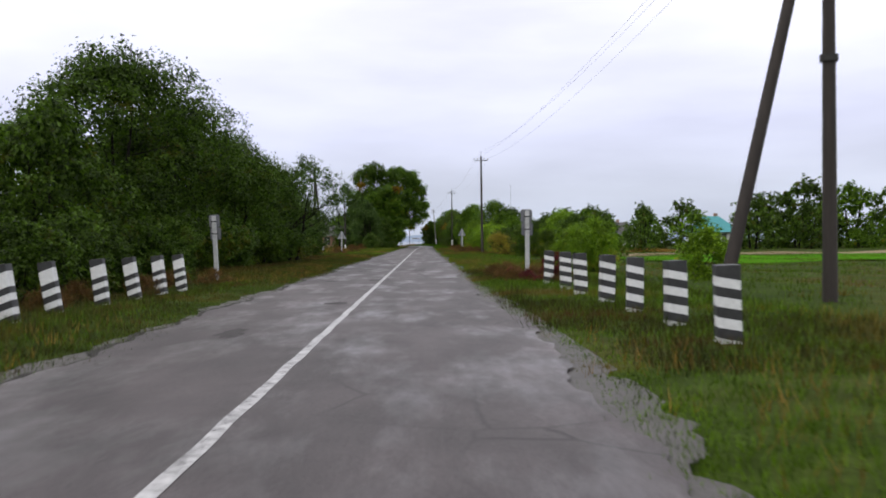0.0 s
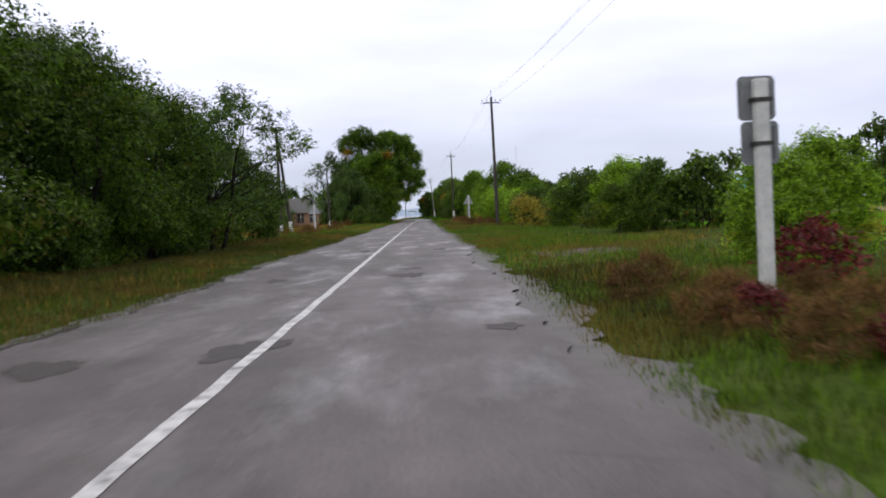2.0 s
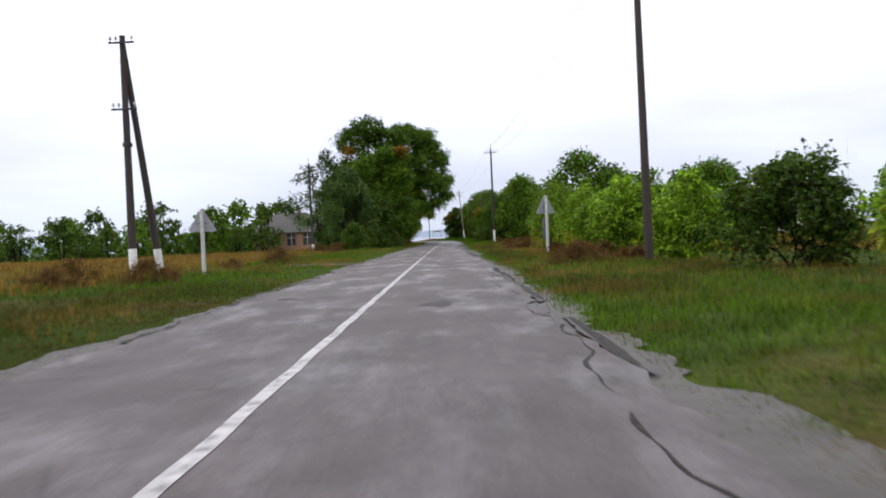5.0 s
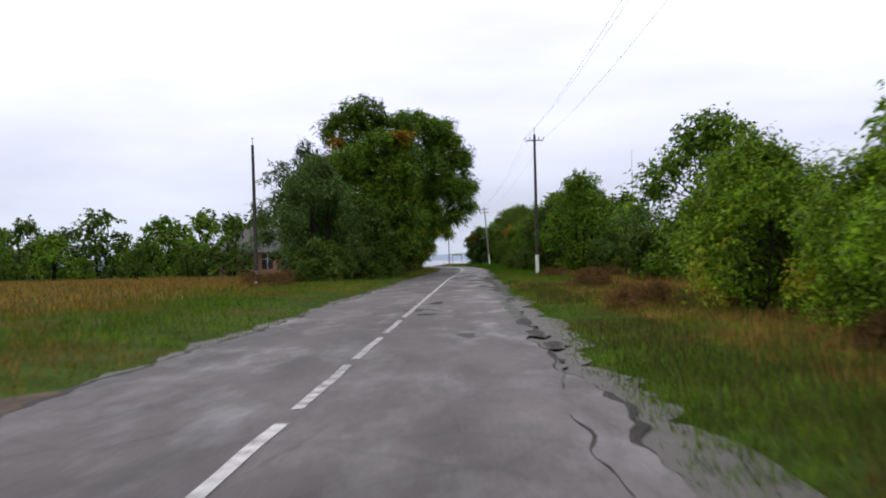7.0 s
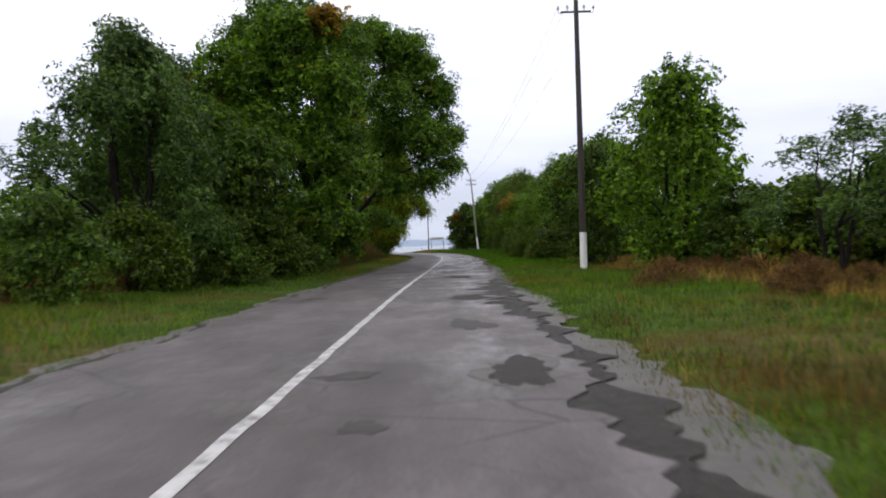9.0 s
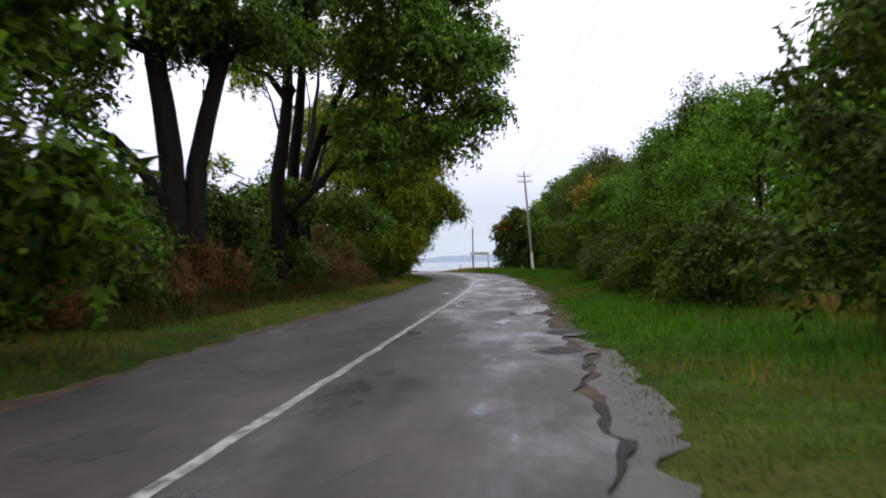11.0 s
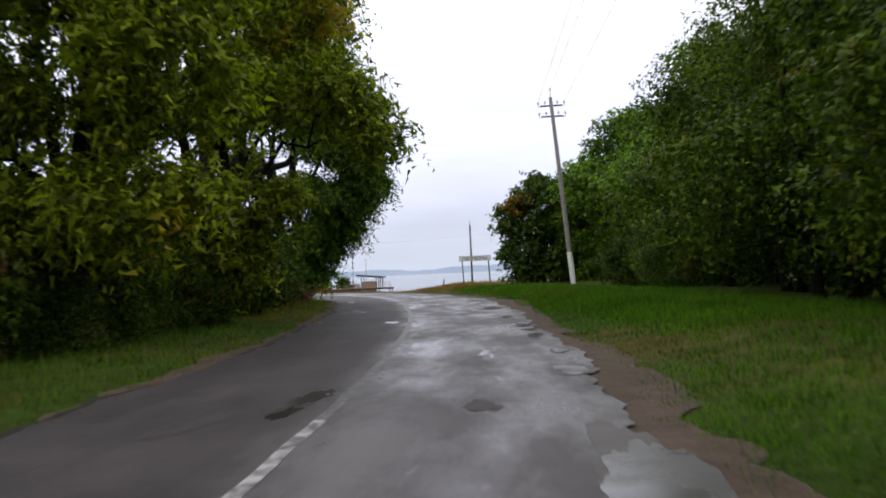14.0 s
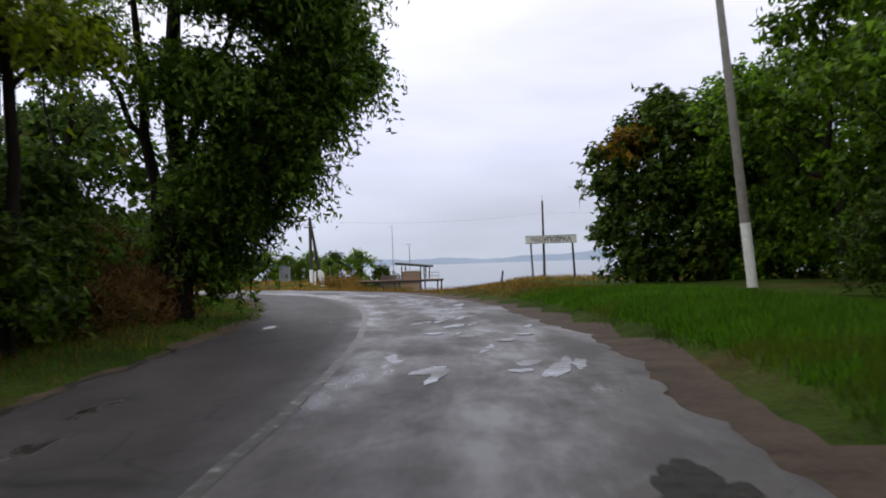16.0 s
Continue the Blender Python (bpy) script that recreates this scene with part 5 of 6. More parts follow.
spots += [(-35.5, 233, 0.45), (-38.5, 234, 0.5), (-42, 235, 0.5), (-45.5, 236, 0.45)]
spots += [(-37.5, 243, 1.2), (-33, 246, 0.9)]
spots += [(26 + 9 * k, 120 + far.uniform(-8, 8) + 2 * k, far.uniform(0.55, 0.8)) for k in range(9)]
spots += [(19, 105, 0.55), (24, 140, 0.8), (52, 148, 1.0), (58, 146, 1.15), (65, 146, 1.2), (52, 92, 0.6), (72, 146, 1.1), (16, 205, 0.9), (18, 225, 1.0), (20, 245, 1.0), (18, 270, 1.0)]
spots = [q for q in spots if not (0.318 < q[0] / (q[1] - 14.3) < 0.362 and 20 < q[1] < 164)]  # a gap before the small house
row(K_far, spots, "far_tree", "distant dark green tree beyond the fields", "tree", "distant trees")
row([K_bush[0], K_bush[2]], [(-24.3, 349, 0.9), (-26.6, 349, 0.8), (-29, 349, 0.85), (-31.5, 349, 0.9), (-34.2, 350, 0.95), (-22.0, 350, 0.85), (-20.2, 351, 0.7), (-37, 349, 1.0), (-40, 348, 1.2), (-31, 336, 0.6), (-33.5, 337, 0.75), (-28, 342, 0.6), (-25.6, 343, 0.55)],
    "lakeside_bush", "low green bush on the lake shore", "bush", "bushes by the lake")

# ---- grass ----


def tufts(name, x, y, off, height, width, blades, mat, seed, label):
    """Tufts of single bent blades standing at the given places."""
    rng = np.random.default_rng(seed)
    free = ~in_track(x, y) & ((off < 0) | (off > 2.95 + 1.55 * ease(y, 248, 268) * (1 - ease(y, 290, 312))))
    x, y, off, height = x[free], y[free], off[free], height[free]
    z = ground_z(x, y, off)
    n = len(x)
    p = np.repeat(np.stack([x, y, z], 1), blades, 0) + np.c_[rng.normal(0, 0.10, (n * blades, 2)), np.zeros(n * blades)]
    h = np.repeat(height, blades) * rng.uniform(0.5, 1.25, n * blades)
    a = rng.uniform(0, 2 * np.pi, n * blades)
    out = np.stack([np.cos(a), np.sin(a)], 1)
    lean = rng.uniform(0.25, 1.0, n * blades) * h
    s = np.stack([-np.sin(a), np.cos(a), np.zeros(len(a))], 1) * width * 0.5
    tip = p.copy()
    tip[:, :2] += out * lean[:, None]
    tip[:, 2] += h
    p[:, 2] -= 0.03
    v = np.stack([p - s, p + s, tip], 1).reshape(-1, 3)
    f = np.arange(3 * len(p)).reshape(-1, 3)
    return tagged(new(name, mesh_arrays(name, v, f, mat)), label, "grass", kind="stuff")


def strip_places(rng, n, s0, s1, o0, o1, power=1.6):
    """Random places along the road between two offsets, thicker near the first."""
    i = ((rng.uniform(s0, s1, n) - WS[0]) / 0.25).astype(int)
    o = o0 + (o1 - o0) * rng.uniform(0, 1, n) ** power
    q = WP[i] + WN[i] * o[:, None] + rng.normal(0, 0.25, (n, 2))
    return q[:, 0], q[:, 1], side_of_way(q[:, 0], q[:, 1])


rng = np.random.default_rng(77)
for o0, o1, n, s0, s1, mat, label in ((3.12, 8.5, 26000, 60, 250, M_grass, "wet green verge grass along the road"),
                                      (2.95, 3.8, 6000, 60, 250, M_grass, "short verge grass over the shoulder edge"),
                                      (3.05, 8.5, 19000, 250, 342, M_lush, "lush bright green verge grass beside the hedge"),
                                      (4.45, 9.0, 8000, 304, 344, M_lush, "lush bright green verge grass beside the hedge"),
                                      (3.05, 8.0, 5000, 342, 385, M_dry, "short tan grass between the road and the shore"),
                                      (-2.85, -9.5, 14000, 60, 160, M_olive, "olive and brown weeds along the thicket"),
                                      (-2.85, -6.0, 7000, 60, 160, M_grass, "wet green verge grass along the road"),
                                      (-2.85, -9.5, 21000, 160, 385, M_grass, "wet green verge grass along the road")):
    x, y, off = strip_places(rng, n, s0, s1, o0, o1)
    hh = 0.06 + 0.10 * ease(np.abs(off), 3.0, 5.5) + 0.04 * np.sin(0.35 * x + 0.22 * y)
    tufts("verge_grass", x, y, off, np.clip(hh, 0.05, 0.5), 0.016, 7, mat, 3 + n, label)
x, y, off = strip_places(rng, 5000, 60, 252, 3.4, 11, 1.0)
keep = np.sin(0.13 * y + 1.0) + 0.6 * np.sin(0.41 * y + x) > 0.15
tufts("dry_grass", x[keep], y[keep], off[keep], np.full(keep.sum(), 0.21), 0.012, 8, M_dry, 91, "patches of tall tan dry grass on the verge")
x, y, off = strip_places(rng, 9000, 150, 222, 3.7, 8.5, 1.2)
keep = np.sin(0.21 * y + 0.7 * x) + 0.6 * np.sin(0.53 * y - x) > -0.35
tufts("verge_grass", x[keep], y[keep], off[keep], np.full(keep.sum(), 0.17), 0.014, 8, M_olive, 101, "olive and brown weeds on the verge")
x, y, off = strip_places(rng, 6000, 62, 106, 3.3, 8.5, 1.2)
keep = np.sin(0.31 * y + 0.7 * x) + 0.6 * np.sin(0.83 * y - x) > -0.1
tufts("verge_grass", x[keep], y[keep], off[keep], np.full(keep.sum(), 0.15), 0.014, 8, M_olive, 102, "olive and brown weeds on the verge")
x, y, off = strip_places(rng, 9000, 60, 345, -3.4, -11, 1.0)
keep = np.sin(0.17 * y + 0.3) + 0.6 * np.sin(0.37 * y + x) > 0.25
tufts("dry_grass", x[keep], y[keep], off[keep], np.full(keep.sum(), 0.21), 0.012, 8, M_dry, 92, "patches of tall tan dry grass on the verge")
n = 30000
x, y = rng.uniform(-75, -11, n), rng.uniform(100, 215, n)
tufts("meadow_grass", x, y, side_of_way(x, y), np.full(n, 0.34), 0.035, 4, M_dry, 93, "brown autumn meadow grass in the open field")
n = 9000
x, y = rng.uniform(-16, -7, n), rng.uniform(98, 190, n)
tufts("verge_grass", x, y, side_of_way(x, y), np.full(n, 0.17), 0.02, 6, M_grass, 94, "green grass between the road and the field")
n = 14000
x, y = rng.uniform(-45, 12, n), rng.uniform(296, 348, n)
off = side_of_way(x, y)
keep = (np.abs(off) > 3.3) & (ground_z(x, y, off) > -1.45)
tufts("shore_grass", x[keep], y[keep], off[keep], np.full(keep.sum(), 0.22), 0.03, 5, M_dry, 95, "tan grass between the road and the lake")
n = 5000
x, y = rng.uniform(-24, 3, n), rng.uniform(333, 346, n)
tufts("reeds", x, y, side_of_way(x, y), np.full(n, 0.75), 0.03, 5, M_dry, 99, "tan reeds along the lake shore")
n = 14000
x, y = rng.uniform(3.5, 40, n), rng.uniform(12, 110, n)
tufts("meadow_grass", x, y, side_of_way(x, y), np.full(n, 0.16), 0.022, 6, M_grass, 96, "green meadow grass beside the road")

n = 3400
x, y = rng.uniform(-10.5, -6.3, n), rng.uniform(199, 238, n)
tufts("tall_weeds", x, y, side_of_way(x, y), 0.25 + 0.55 * ease(-x, 6.2, 7.8) * rng.uniform(0.6, 1.0, n), 0.03, 7, M_olive, 103, "tall dark olive weeds under the locusts")
n = 2600
x, y = rng.uniform(3.4, 7.0, n), rng.uniform(105, 147, n)
tufts("dry_grass", x, y, side_of_way(x, y), np.full(n, 0.2), 0.013, 8, M_dry, 98, "brown withered grass on the verge")
n = 16000
x, y = rng.uniform(6.5, 30, n), rng.uniform(112, 205, n)
tufts("meadow_grass", x, y, side_of_way(x, y), np.full(n, 0.34), 0.024, 5, M_dry, 97, "rank brown and green grass behind the verge")
row([K_bush[1], K_bush[2]], [(-9.4, 168.5, 0.8), (-9.2, 173.6, 0.8), (-7.6, 177.5, 0.7), (-7.0, 183, 0.75), (-6.9, 188.5, 0.75), (-7.4, 193, 0.8)],
    "undergrowth_bush", "dark green bush at the foot of a willow", "bush", "undergrowth on the left")
for wx, wy in ((-8.4, 198), (-9.2, 200.5), (-8.6, 203), (-10.2, 202.5), (-9.0, 206.5), (-11, 205), (-8.2, 209), (-9.6, 211.5), (-8.6, 229), (-8.9, 233), (-9.6, 231), (-10.9, 273), (-11.6, 271), (-12.6, 278)):
    plant(K_reed, "dry_weed", "tall pale brown dead weeds under the trees", "weed", wx, wy, -0.05, wx * 90, turn.uniform(0.8, 1.1), None, "withered weeds")
for k in range(20):
    wx, wy = turn.uniform(4.2, 10), turn.uniform(126, 182)
    plant(K_dead, "dry_weed", "clump of brown withered weeds", "weed", wx, wy, -0.08, 31 * k, turn.uniform(0.45, 0.8), None, "withered weeds")
for k in range(12):
    wx, wy = turn.uniform(5.0, 6.6), turn.uniform(104, 123)
    plant(K_dead, "dry_weed", "clump of brown withered weeds", "weed", wx, wy, -0.08, 41 * k, turn.uniform(0.45, 0.7), None, "withered weeds")
for k in range(14):
    plant(K_dead, "dry_weed", "clump of brown withered weeds", "weed", turn.uniform(-13, -8.6), turn.uniform(98, 130) if k % 2 else turn.uniform(160, 174), -0.05, 53 * k, turn.uniform(0.5, 0.9), None, "withered weeds")

# crop field and dry strip beyond the right verge
for name, y0, y1, mat, label in (("crop_field", 62, 88, M_field, "bright green young crop field"), ("stubble_strip", 90, 104, M_sand, "tan strip of stubble behind the crop field")):
    gx, gy = np.meshgrid(np.linspace(14, 150, 160), np.linspace(y0, y1, 24))
    fx, fy = gx.ravel(), gy.ravel() - 0.045 * (gx.ravel() - 14)
    v = np.stack([fx, fy, ground_z(fx, fy, side_of_way(fx, fy)) + 0.05], 1)
    a = np.arange(len(fx)).reshape(gx.shape)
    f = np.stack([a[:-1, :-1], a[:-1, 1:], a[1:, 1:], a[1:, :-1]], -1).reshape(-1, 4)
    tagged(new(name, mesh_arrays(name, v, f, mat, True)), label, "field", kind="structure")

# ---- poles, wires and signs ----


def column(bm_list, mat, name, parent, label="", sides=10):
    v, f = tubes(bm_list, sides)
    return child(name, mesh_arrays(name, v, f, mat, True), parent, label)


def insulator(parent, x, y, z):
    prof = [(0.0, 0.018), (0.10, 0.018), (0.101, 0.05), (0.15, 0.065), (0.17, 0.045), (0.21, 0.05), (0.235, 0.02)]
    pts = [(x, y, z + h) for h, _ in prof]
    column([(pts, [r for _, r in prof])], M_glassins, "insulator", parent, "", 8)


def line_pole(x, y, z, height, lean=(0.0, 0.0), white=1.5, wood=True, arms=1, rz=0, label=""):
    ob = thing("power_pole", label or "dark wooden power pole with a white-painted foot", "pole", x, y, z, rz, "power poles")
    mat = M_wood_pole if wood else M_concrete
    at = lambda h: (lean[0] * h / height, lean[1] * h / height, h)
    if white:
        column([([at(-0.3), at(white * 0.5), at(white)], [0.15, 0.147, 0.145])], M_white, "painted_foot", ob, "white-painted concrete foot")
    hs = np.linspace(white or -0.3, height, 8)
    column([([at(h) for h in hs], np.linspace(0.142, 0.092, 8)), ([at(height), at(height + 0.01)], [0.092, 0.01])], mat, "shaft", ob)
    # top pin with one insulator
    tx, ty, tz = at(height)
    column([([(tx, ty, tz), (tx, ty, tz + 0.35)], [0.018, 0.018])], M_iron, "pin", ob)
    insulator(ob, tx, ty, tz + 0.3)
    for k in range(arms):
        ax, ay, az = at(height - 0.45 - 0.6 * k)
        w = 0.62
        bm = bmesh.new()
        box(bm, ax - w, ax + w, ay + 0.09, ay + 0.15, az - 0.04, az + 0.04, 0.008)
        part("crossarm", bm, M_iron, ob, "dark steel crossarm")
        for sx in (-1, 1):
            hook = [(ax + sx * w * 0.92, ay + 0.12, az), (ax + sx * w * 0.98, ay + 0.12, az - 0.06), (ax + sx * (w + 0.08), ay + 0.12, az - 0.05), (ax + sx * (w + 0.1), ay + 0.12, az + 0.06)]
            column([(hook, [0.014] * 4)], M_iron, "hook", ob, "", 6)
            insulator(ob, ax + sx * (w + 0.1), ay + 0.12, az + 0.02)
            insulator(ob, ax + sx * w * 0.55, ay + 0.12, az + 0.05)
    return ob


POLES = [(6.1, 103.7, 0.0, 10.3, (-0.05, 0)), (5.25, 185.0, -0.05, 11.0, (0.0, 0)), (3.36, 282.9, 0.28, 10.4, (-0.78, 0))]
line_pole(*POLES[0], white=0)
line_pole(*POLES[1], white=1.55)
line_pole(*POLES[2], white=1.75, wood=False, arms=2, label="leaning concrete power pole with a white-painted foot")
line_pole(-14.2, 173.1, 0.0, 9.2, (-0.1, 0), white=0.8, arms=0, label="plain dark wooden pole with a pale foot")
line_pole(-14.5, 228.0, 0.0, 10.2, (0.0, 0), white=0, arms=0, label="plain dark wooden pole between the trees")
line_pole(-17.8, 281.4, 0.0, 9.4, (-0.2, 0), white=0, arms=0, label="plain dark wooden pole behind the locusts")
line_pole(-5.6, 350.6, -1.6, 8.7, (0.0, 0), white=0.0, arms=0, label="bare dark wooden pole at the lake shore")


def a_pole(x, y, z, height, dx, dy, arms, label, white):
    """A pole with a slanting strut."""
    ob = thing("strutted_pole", label, "pole", x, y, z, 0, "power poles")
    top = np.array([0.0, 0.0, height])
    foot = np.array([dx, dy, -0.25])
    join = np.array([0.0, 0.0, height * 0.97])
    for name, a, b, r0, r1 in (("shaft", np.array([0, 0, -0.25]), top, 0.16, 0.11), ("strut", foot, join, 0.15, 0.11)):
        k = (white + 0.25) / height if white else 0.0
        p = [a + (b - a) * t for t in np.linspace(k, 1, 6)]
        column([(p, np.linspace(r0, r1, 6))], M_wood_pole, name, ob)
        if white:
            column([([a, a + (b - a) * k], [r0 + 0.006, r0 + 0.004])], M_white, "painted_foot", ob, "white-painted foot")
    for h in arms:
        bm = bmesh.new()
        box(bm, -0.5, 0.5, -0.2, -0.13, h - 0.035, h + 0.035, 0.008)
        part("crossarm", bm, M_iron, ob, "dark steel crossarm")
        for sx in (-0.42, -0.2, 0.42):
            insulator(ob, sx, -0.165, h + 0.03)
    column([([(0, 0, 5.15), (0, 0, 5.3)], [0.19, 0.19])], M_iron, "band", ob, "iron clamp band")
    return ob


a_pole(8.6, 22.8, -0.1, 10.4, -2.55, -0.5, (10.1, 9.0), "dark wooden power pole braced by a slanting strut", 0)
a_pole(-12.5, 111.6, 0.0, 9.5, 0.75, 1.2, (9.2, 6.6), "dark wooden pole with a slanting strut and white feet", 1.1)
a_pole(-24.9, 335, -0.25, 5.8, 0.8, 0.5, (5.6, 4.9), "wooden pole with a strut near the lake", 1.2)


def wire(a, b, sag, radius=0.0045):
    t = np.linspace(0, 1, 22)
    p = np.array(a) + (np.array(b) - np.array(a)) * t[:, None]
    p[:, 2] -= sag * 4 * t * (1 - t)
    v, f = tubes([(p, np.full(22, radius))], 5)
    ob = new("overhead_wire", mesh_arrays("overhead_wire", v, f, M_iron))
    return tagged(ob, "thin dark overhead power wire between poles", "wire", "power wires")


def wire_heads(pole):
    x, y, z, h, (lx, ly) = pole
    return [(x + lx, y + ly, z + h + 0.5), (x + lx - 0.72, y + ly + 0.12, z + h - 0.25), (x + lx + 0.72, y + ly + 0.12, z + h - 0.25)]


start = [(8.6, 22.6, 10.25), (8.2, 22.6, 10.2), (9.0, 22.6, 10.2)]
for a, b in zip([start] + [wire_heads(p) for p in POLES[:-1]], [wire_heads(p) for p in POLES]):
    for p, q in zip(a, b):
        wire(p, q, 1.1)
wire((-5.6, 350.5, 5.9), (-24.9, 335, 5.2), 0.5)
wire((-5.6, 350.5, 5.9), (40, 352, 6.2), 0.6)
for p, q in zip(start, [(10.5, -60, 10.2), (9.7, -60, 9.6), (11.3, -60, 9.6)]):
    wire(p, q, 1.0)


def striped_post(x, y, z, lean, label, h=0.96, r=0.13, slant=0.2):
    ob = thing("striped_post", label, "guard post", x, y, z, 0, "striped guard posts")
    ob.matrix_world = pose(x, y, z, lean[0], lean[1], turn.uniform(-9, 9))
    # square section with rounded corners
    c, corner = r * 0.84, []
    for cx, cy, a0 in ((c, c, 0), (-c, c, 90), (-c, -c, 180), (c, -c, 270)):
        for q in range(4):
            a = radians(a0 + 30 * q)
            corner.append((cx + (r - c) * math.cos(a), cy + (r - c) * math.sin(a)))
    ring, n = np.array(corner), len(corner)
    i = np.arange(n)
    side = np.stack([i, (i + 1) % n, n + (i + 1) % n, n + i], 1)

    def band(name, z0, z1, tilt0, tilt1, grow_by, mat, note):
        xy = ring * (1 + grow_by / r)
        v = np.concatenate([np.c_[xy, z0 - tilt0 * xy[:, 0]], np.c_[xy, z1 - tilt1 * xy[:, 0]]])
        return child(name, mesh_arrays(name, v, side, mat, True), ob, note)

    band("shaft", -0.3, h, 0, 0, 0, M_white, "chalky white concrete shaft")
    top = np.concatenate([np.c_[ring * 1.03, np.full(n, h + 0.002)], [[0, 0, h + 0.012]]])
    child("cap", mesh_arrays("cap", top, np.stack([i, (i + 1) % n, np.full(n, n)], 1), M_black), ob, "black painted top")
    for z0, z1 in ((0.14, 0.27), (0.40, 0.53), (0.66, 0.78)):
        band("stripe", z0, z1, slant, slant, 0.003, M_black, "black painted ring")
    band("stripe", h - 0.16, h + 0.002, slant, 0, 0.003, M_black, "black painted ring")
    return ob


for k, y in enumerate((14.6, 17.1, 19.9, 22.7, 25.7, 28.5, 31.7)):
    striped_post(3.8 + 0.04 * math.sin(3 * k), y, -0.06, (turn.uniform(-2, 2), turn.uniform(-2, 2)), "black and white striped concrete guard post in verge grass", 1.06, 0.145)
for k, y in enumerate((17.6, 20.1, 22.4, 25.2, 27.5, 30.2, 32.5)):
    striped_post(-7.5 + 0.05 * math.sin(2 * k), y, -0.24, (turn.uniform(-2, 2), turn.uniform(-9, -5)), "black and white striped concrete guard post, leaning slightly", 1.22, 0.145, -0.22)


def plate_post(x, y, z, rz, lean=0):
    ob = thing("marker_post", "white concrete post with two grey metal plates seen from behind", "road sign", x, y, z, rz, "plate signs")
    ob.matrix_world = pose(x, y, z, 0, lean, rz)
    bm = bmesh.new()
    box(bm, -0.075, 0.075, -0.065, 0.065, -0.3, 2.40, 0.02)
    part("post", bm, M_post, ob, "weathered white concrete post")
    for z0, z1, cx in ((1.50, 1.96, 0.01), (1.97, 2.44, -0.015)):
        bm = bmesh.new()
        made = box(bm, cx - 0.205, cx + 0.205, 0.07, 0.082, z0, z1)
        upright = [e for e in made.edges if abs(e.verts[0].co.y - e.verts[1].co.y) > 0.005]
        bmesh.ops.bevel(bm, geom=upright, offset=0.06, segments=4, affect='EDGES', profile=0.5)
        plate = part("plate", bm, M_steel_dark, ob, "grey metal plate with rounded corners")
        for rx in (-0.16, 0.16):
            bm = bmesh.new()
            box(bm, cx + rx - 0.012, cx + rx + 0.012, 0.05, 0.07, z0 + 0.06, z1 - 0.06)
            part("stiffener", bm, M_steel_dark, plate)
    for h in (1.72, 2.18):
        bm = bmesh.new()
        box(bm, -0.1, 0.1, -0.078, -0.067, h - 0.02, h + 0.02)
        box(bm, -0.1, -0.088, -0.07, 0.07, h - 0.02, h + 0.02)
        box(bm, 0.088, 0.1, -0.07, 0.07, h - 0.02, h + 0.02)
        part("clamp", bm, M_iron, ob)
    return ob


plate_post(3.7, 36.95, 0.0, 3)
plate_post(-7.8, 38.65, -0.05, -8, -2.5)


def triangle_sign(x, y, z, rz, plate, top=2.7):
    ob = thing("warning_sign", "triangular warning sign seen from its grey metal back", "road sign", x, y, z, rz, "triangle signs")
    column([([(0, 0, -0.3), (0, 0, 1.2), (0, 0, top - 0.1)], [0.078, 0.076, 0.072])], M_post, "post", ob, "pale painted post")
    bm = bmesh.new()
    w, h, rnd = 0.51, 0.92, 0.05
    pts = []
    for cx, cz, a0 in ((-w + rnd, top - h + rnd, 150), (w - rnd, top - h + rnd, 270), (0, top - rnd * 1.6, 30)):
        for q in range(5):
            a = radians(a0 + q * 30)
            pts.append((cx + rnd * math.cos(a), cz + rnd * math.sin(a)))
    front = [bm.verts.new((px, 0.097, pz)) for px, pz in pts]
    back = [bm.verts.new((px, 0.087, pz)) for px, pz in pts]
    bm.faces.new(front)
    bm.faces.new(back[::-1])
    for k in range(len(pts)):
        bm.faces.new((front[k - 1], front[k], back[k], back[k - 1]))
    bmesh.ops.recalc_face_normals(bm, faces=bm.faces)
    part("panel", bm, M_steel, ob, "grey galvanised triangular panel")
    for hgt in (top - 0.6, top - 0.3):
        bm = bmesh.new()
        box(bm, -0.2 if hgt < top - 0.4 else -0.09, 0.2 if hgt < top - 0.4 else 0.09, 0.066, 0.086, hgt - 0.02, hgt + 0.02)
        part("bracket", bm, M_steel_dark, ob)
    if plate:
        bm = bmesh.new()
        box(bm, -0.19, 0.02, 0.08, 0.09, 0.75, 1.75, 0.004)
        part("plate", bm, M_steel_dark, ob, "narrow dark metal plate")
    return ob


triangle_sign(-9.36, 110.2, -0.02, 4, False, 2.6)
triangle_sign(4.6, 119.2, 0.0, 26, True, 2.85)


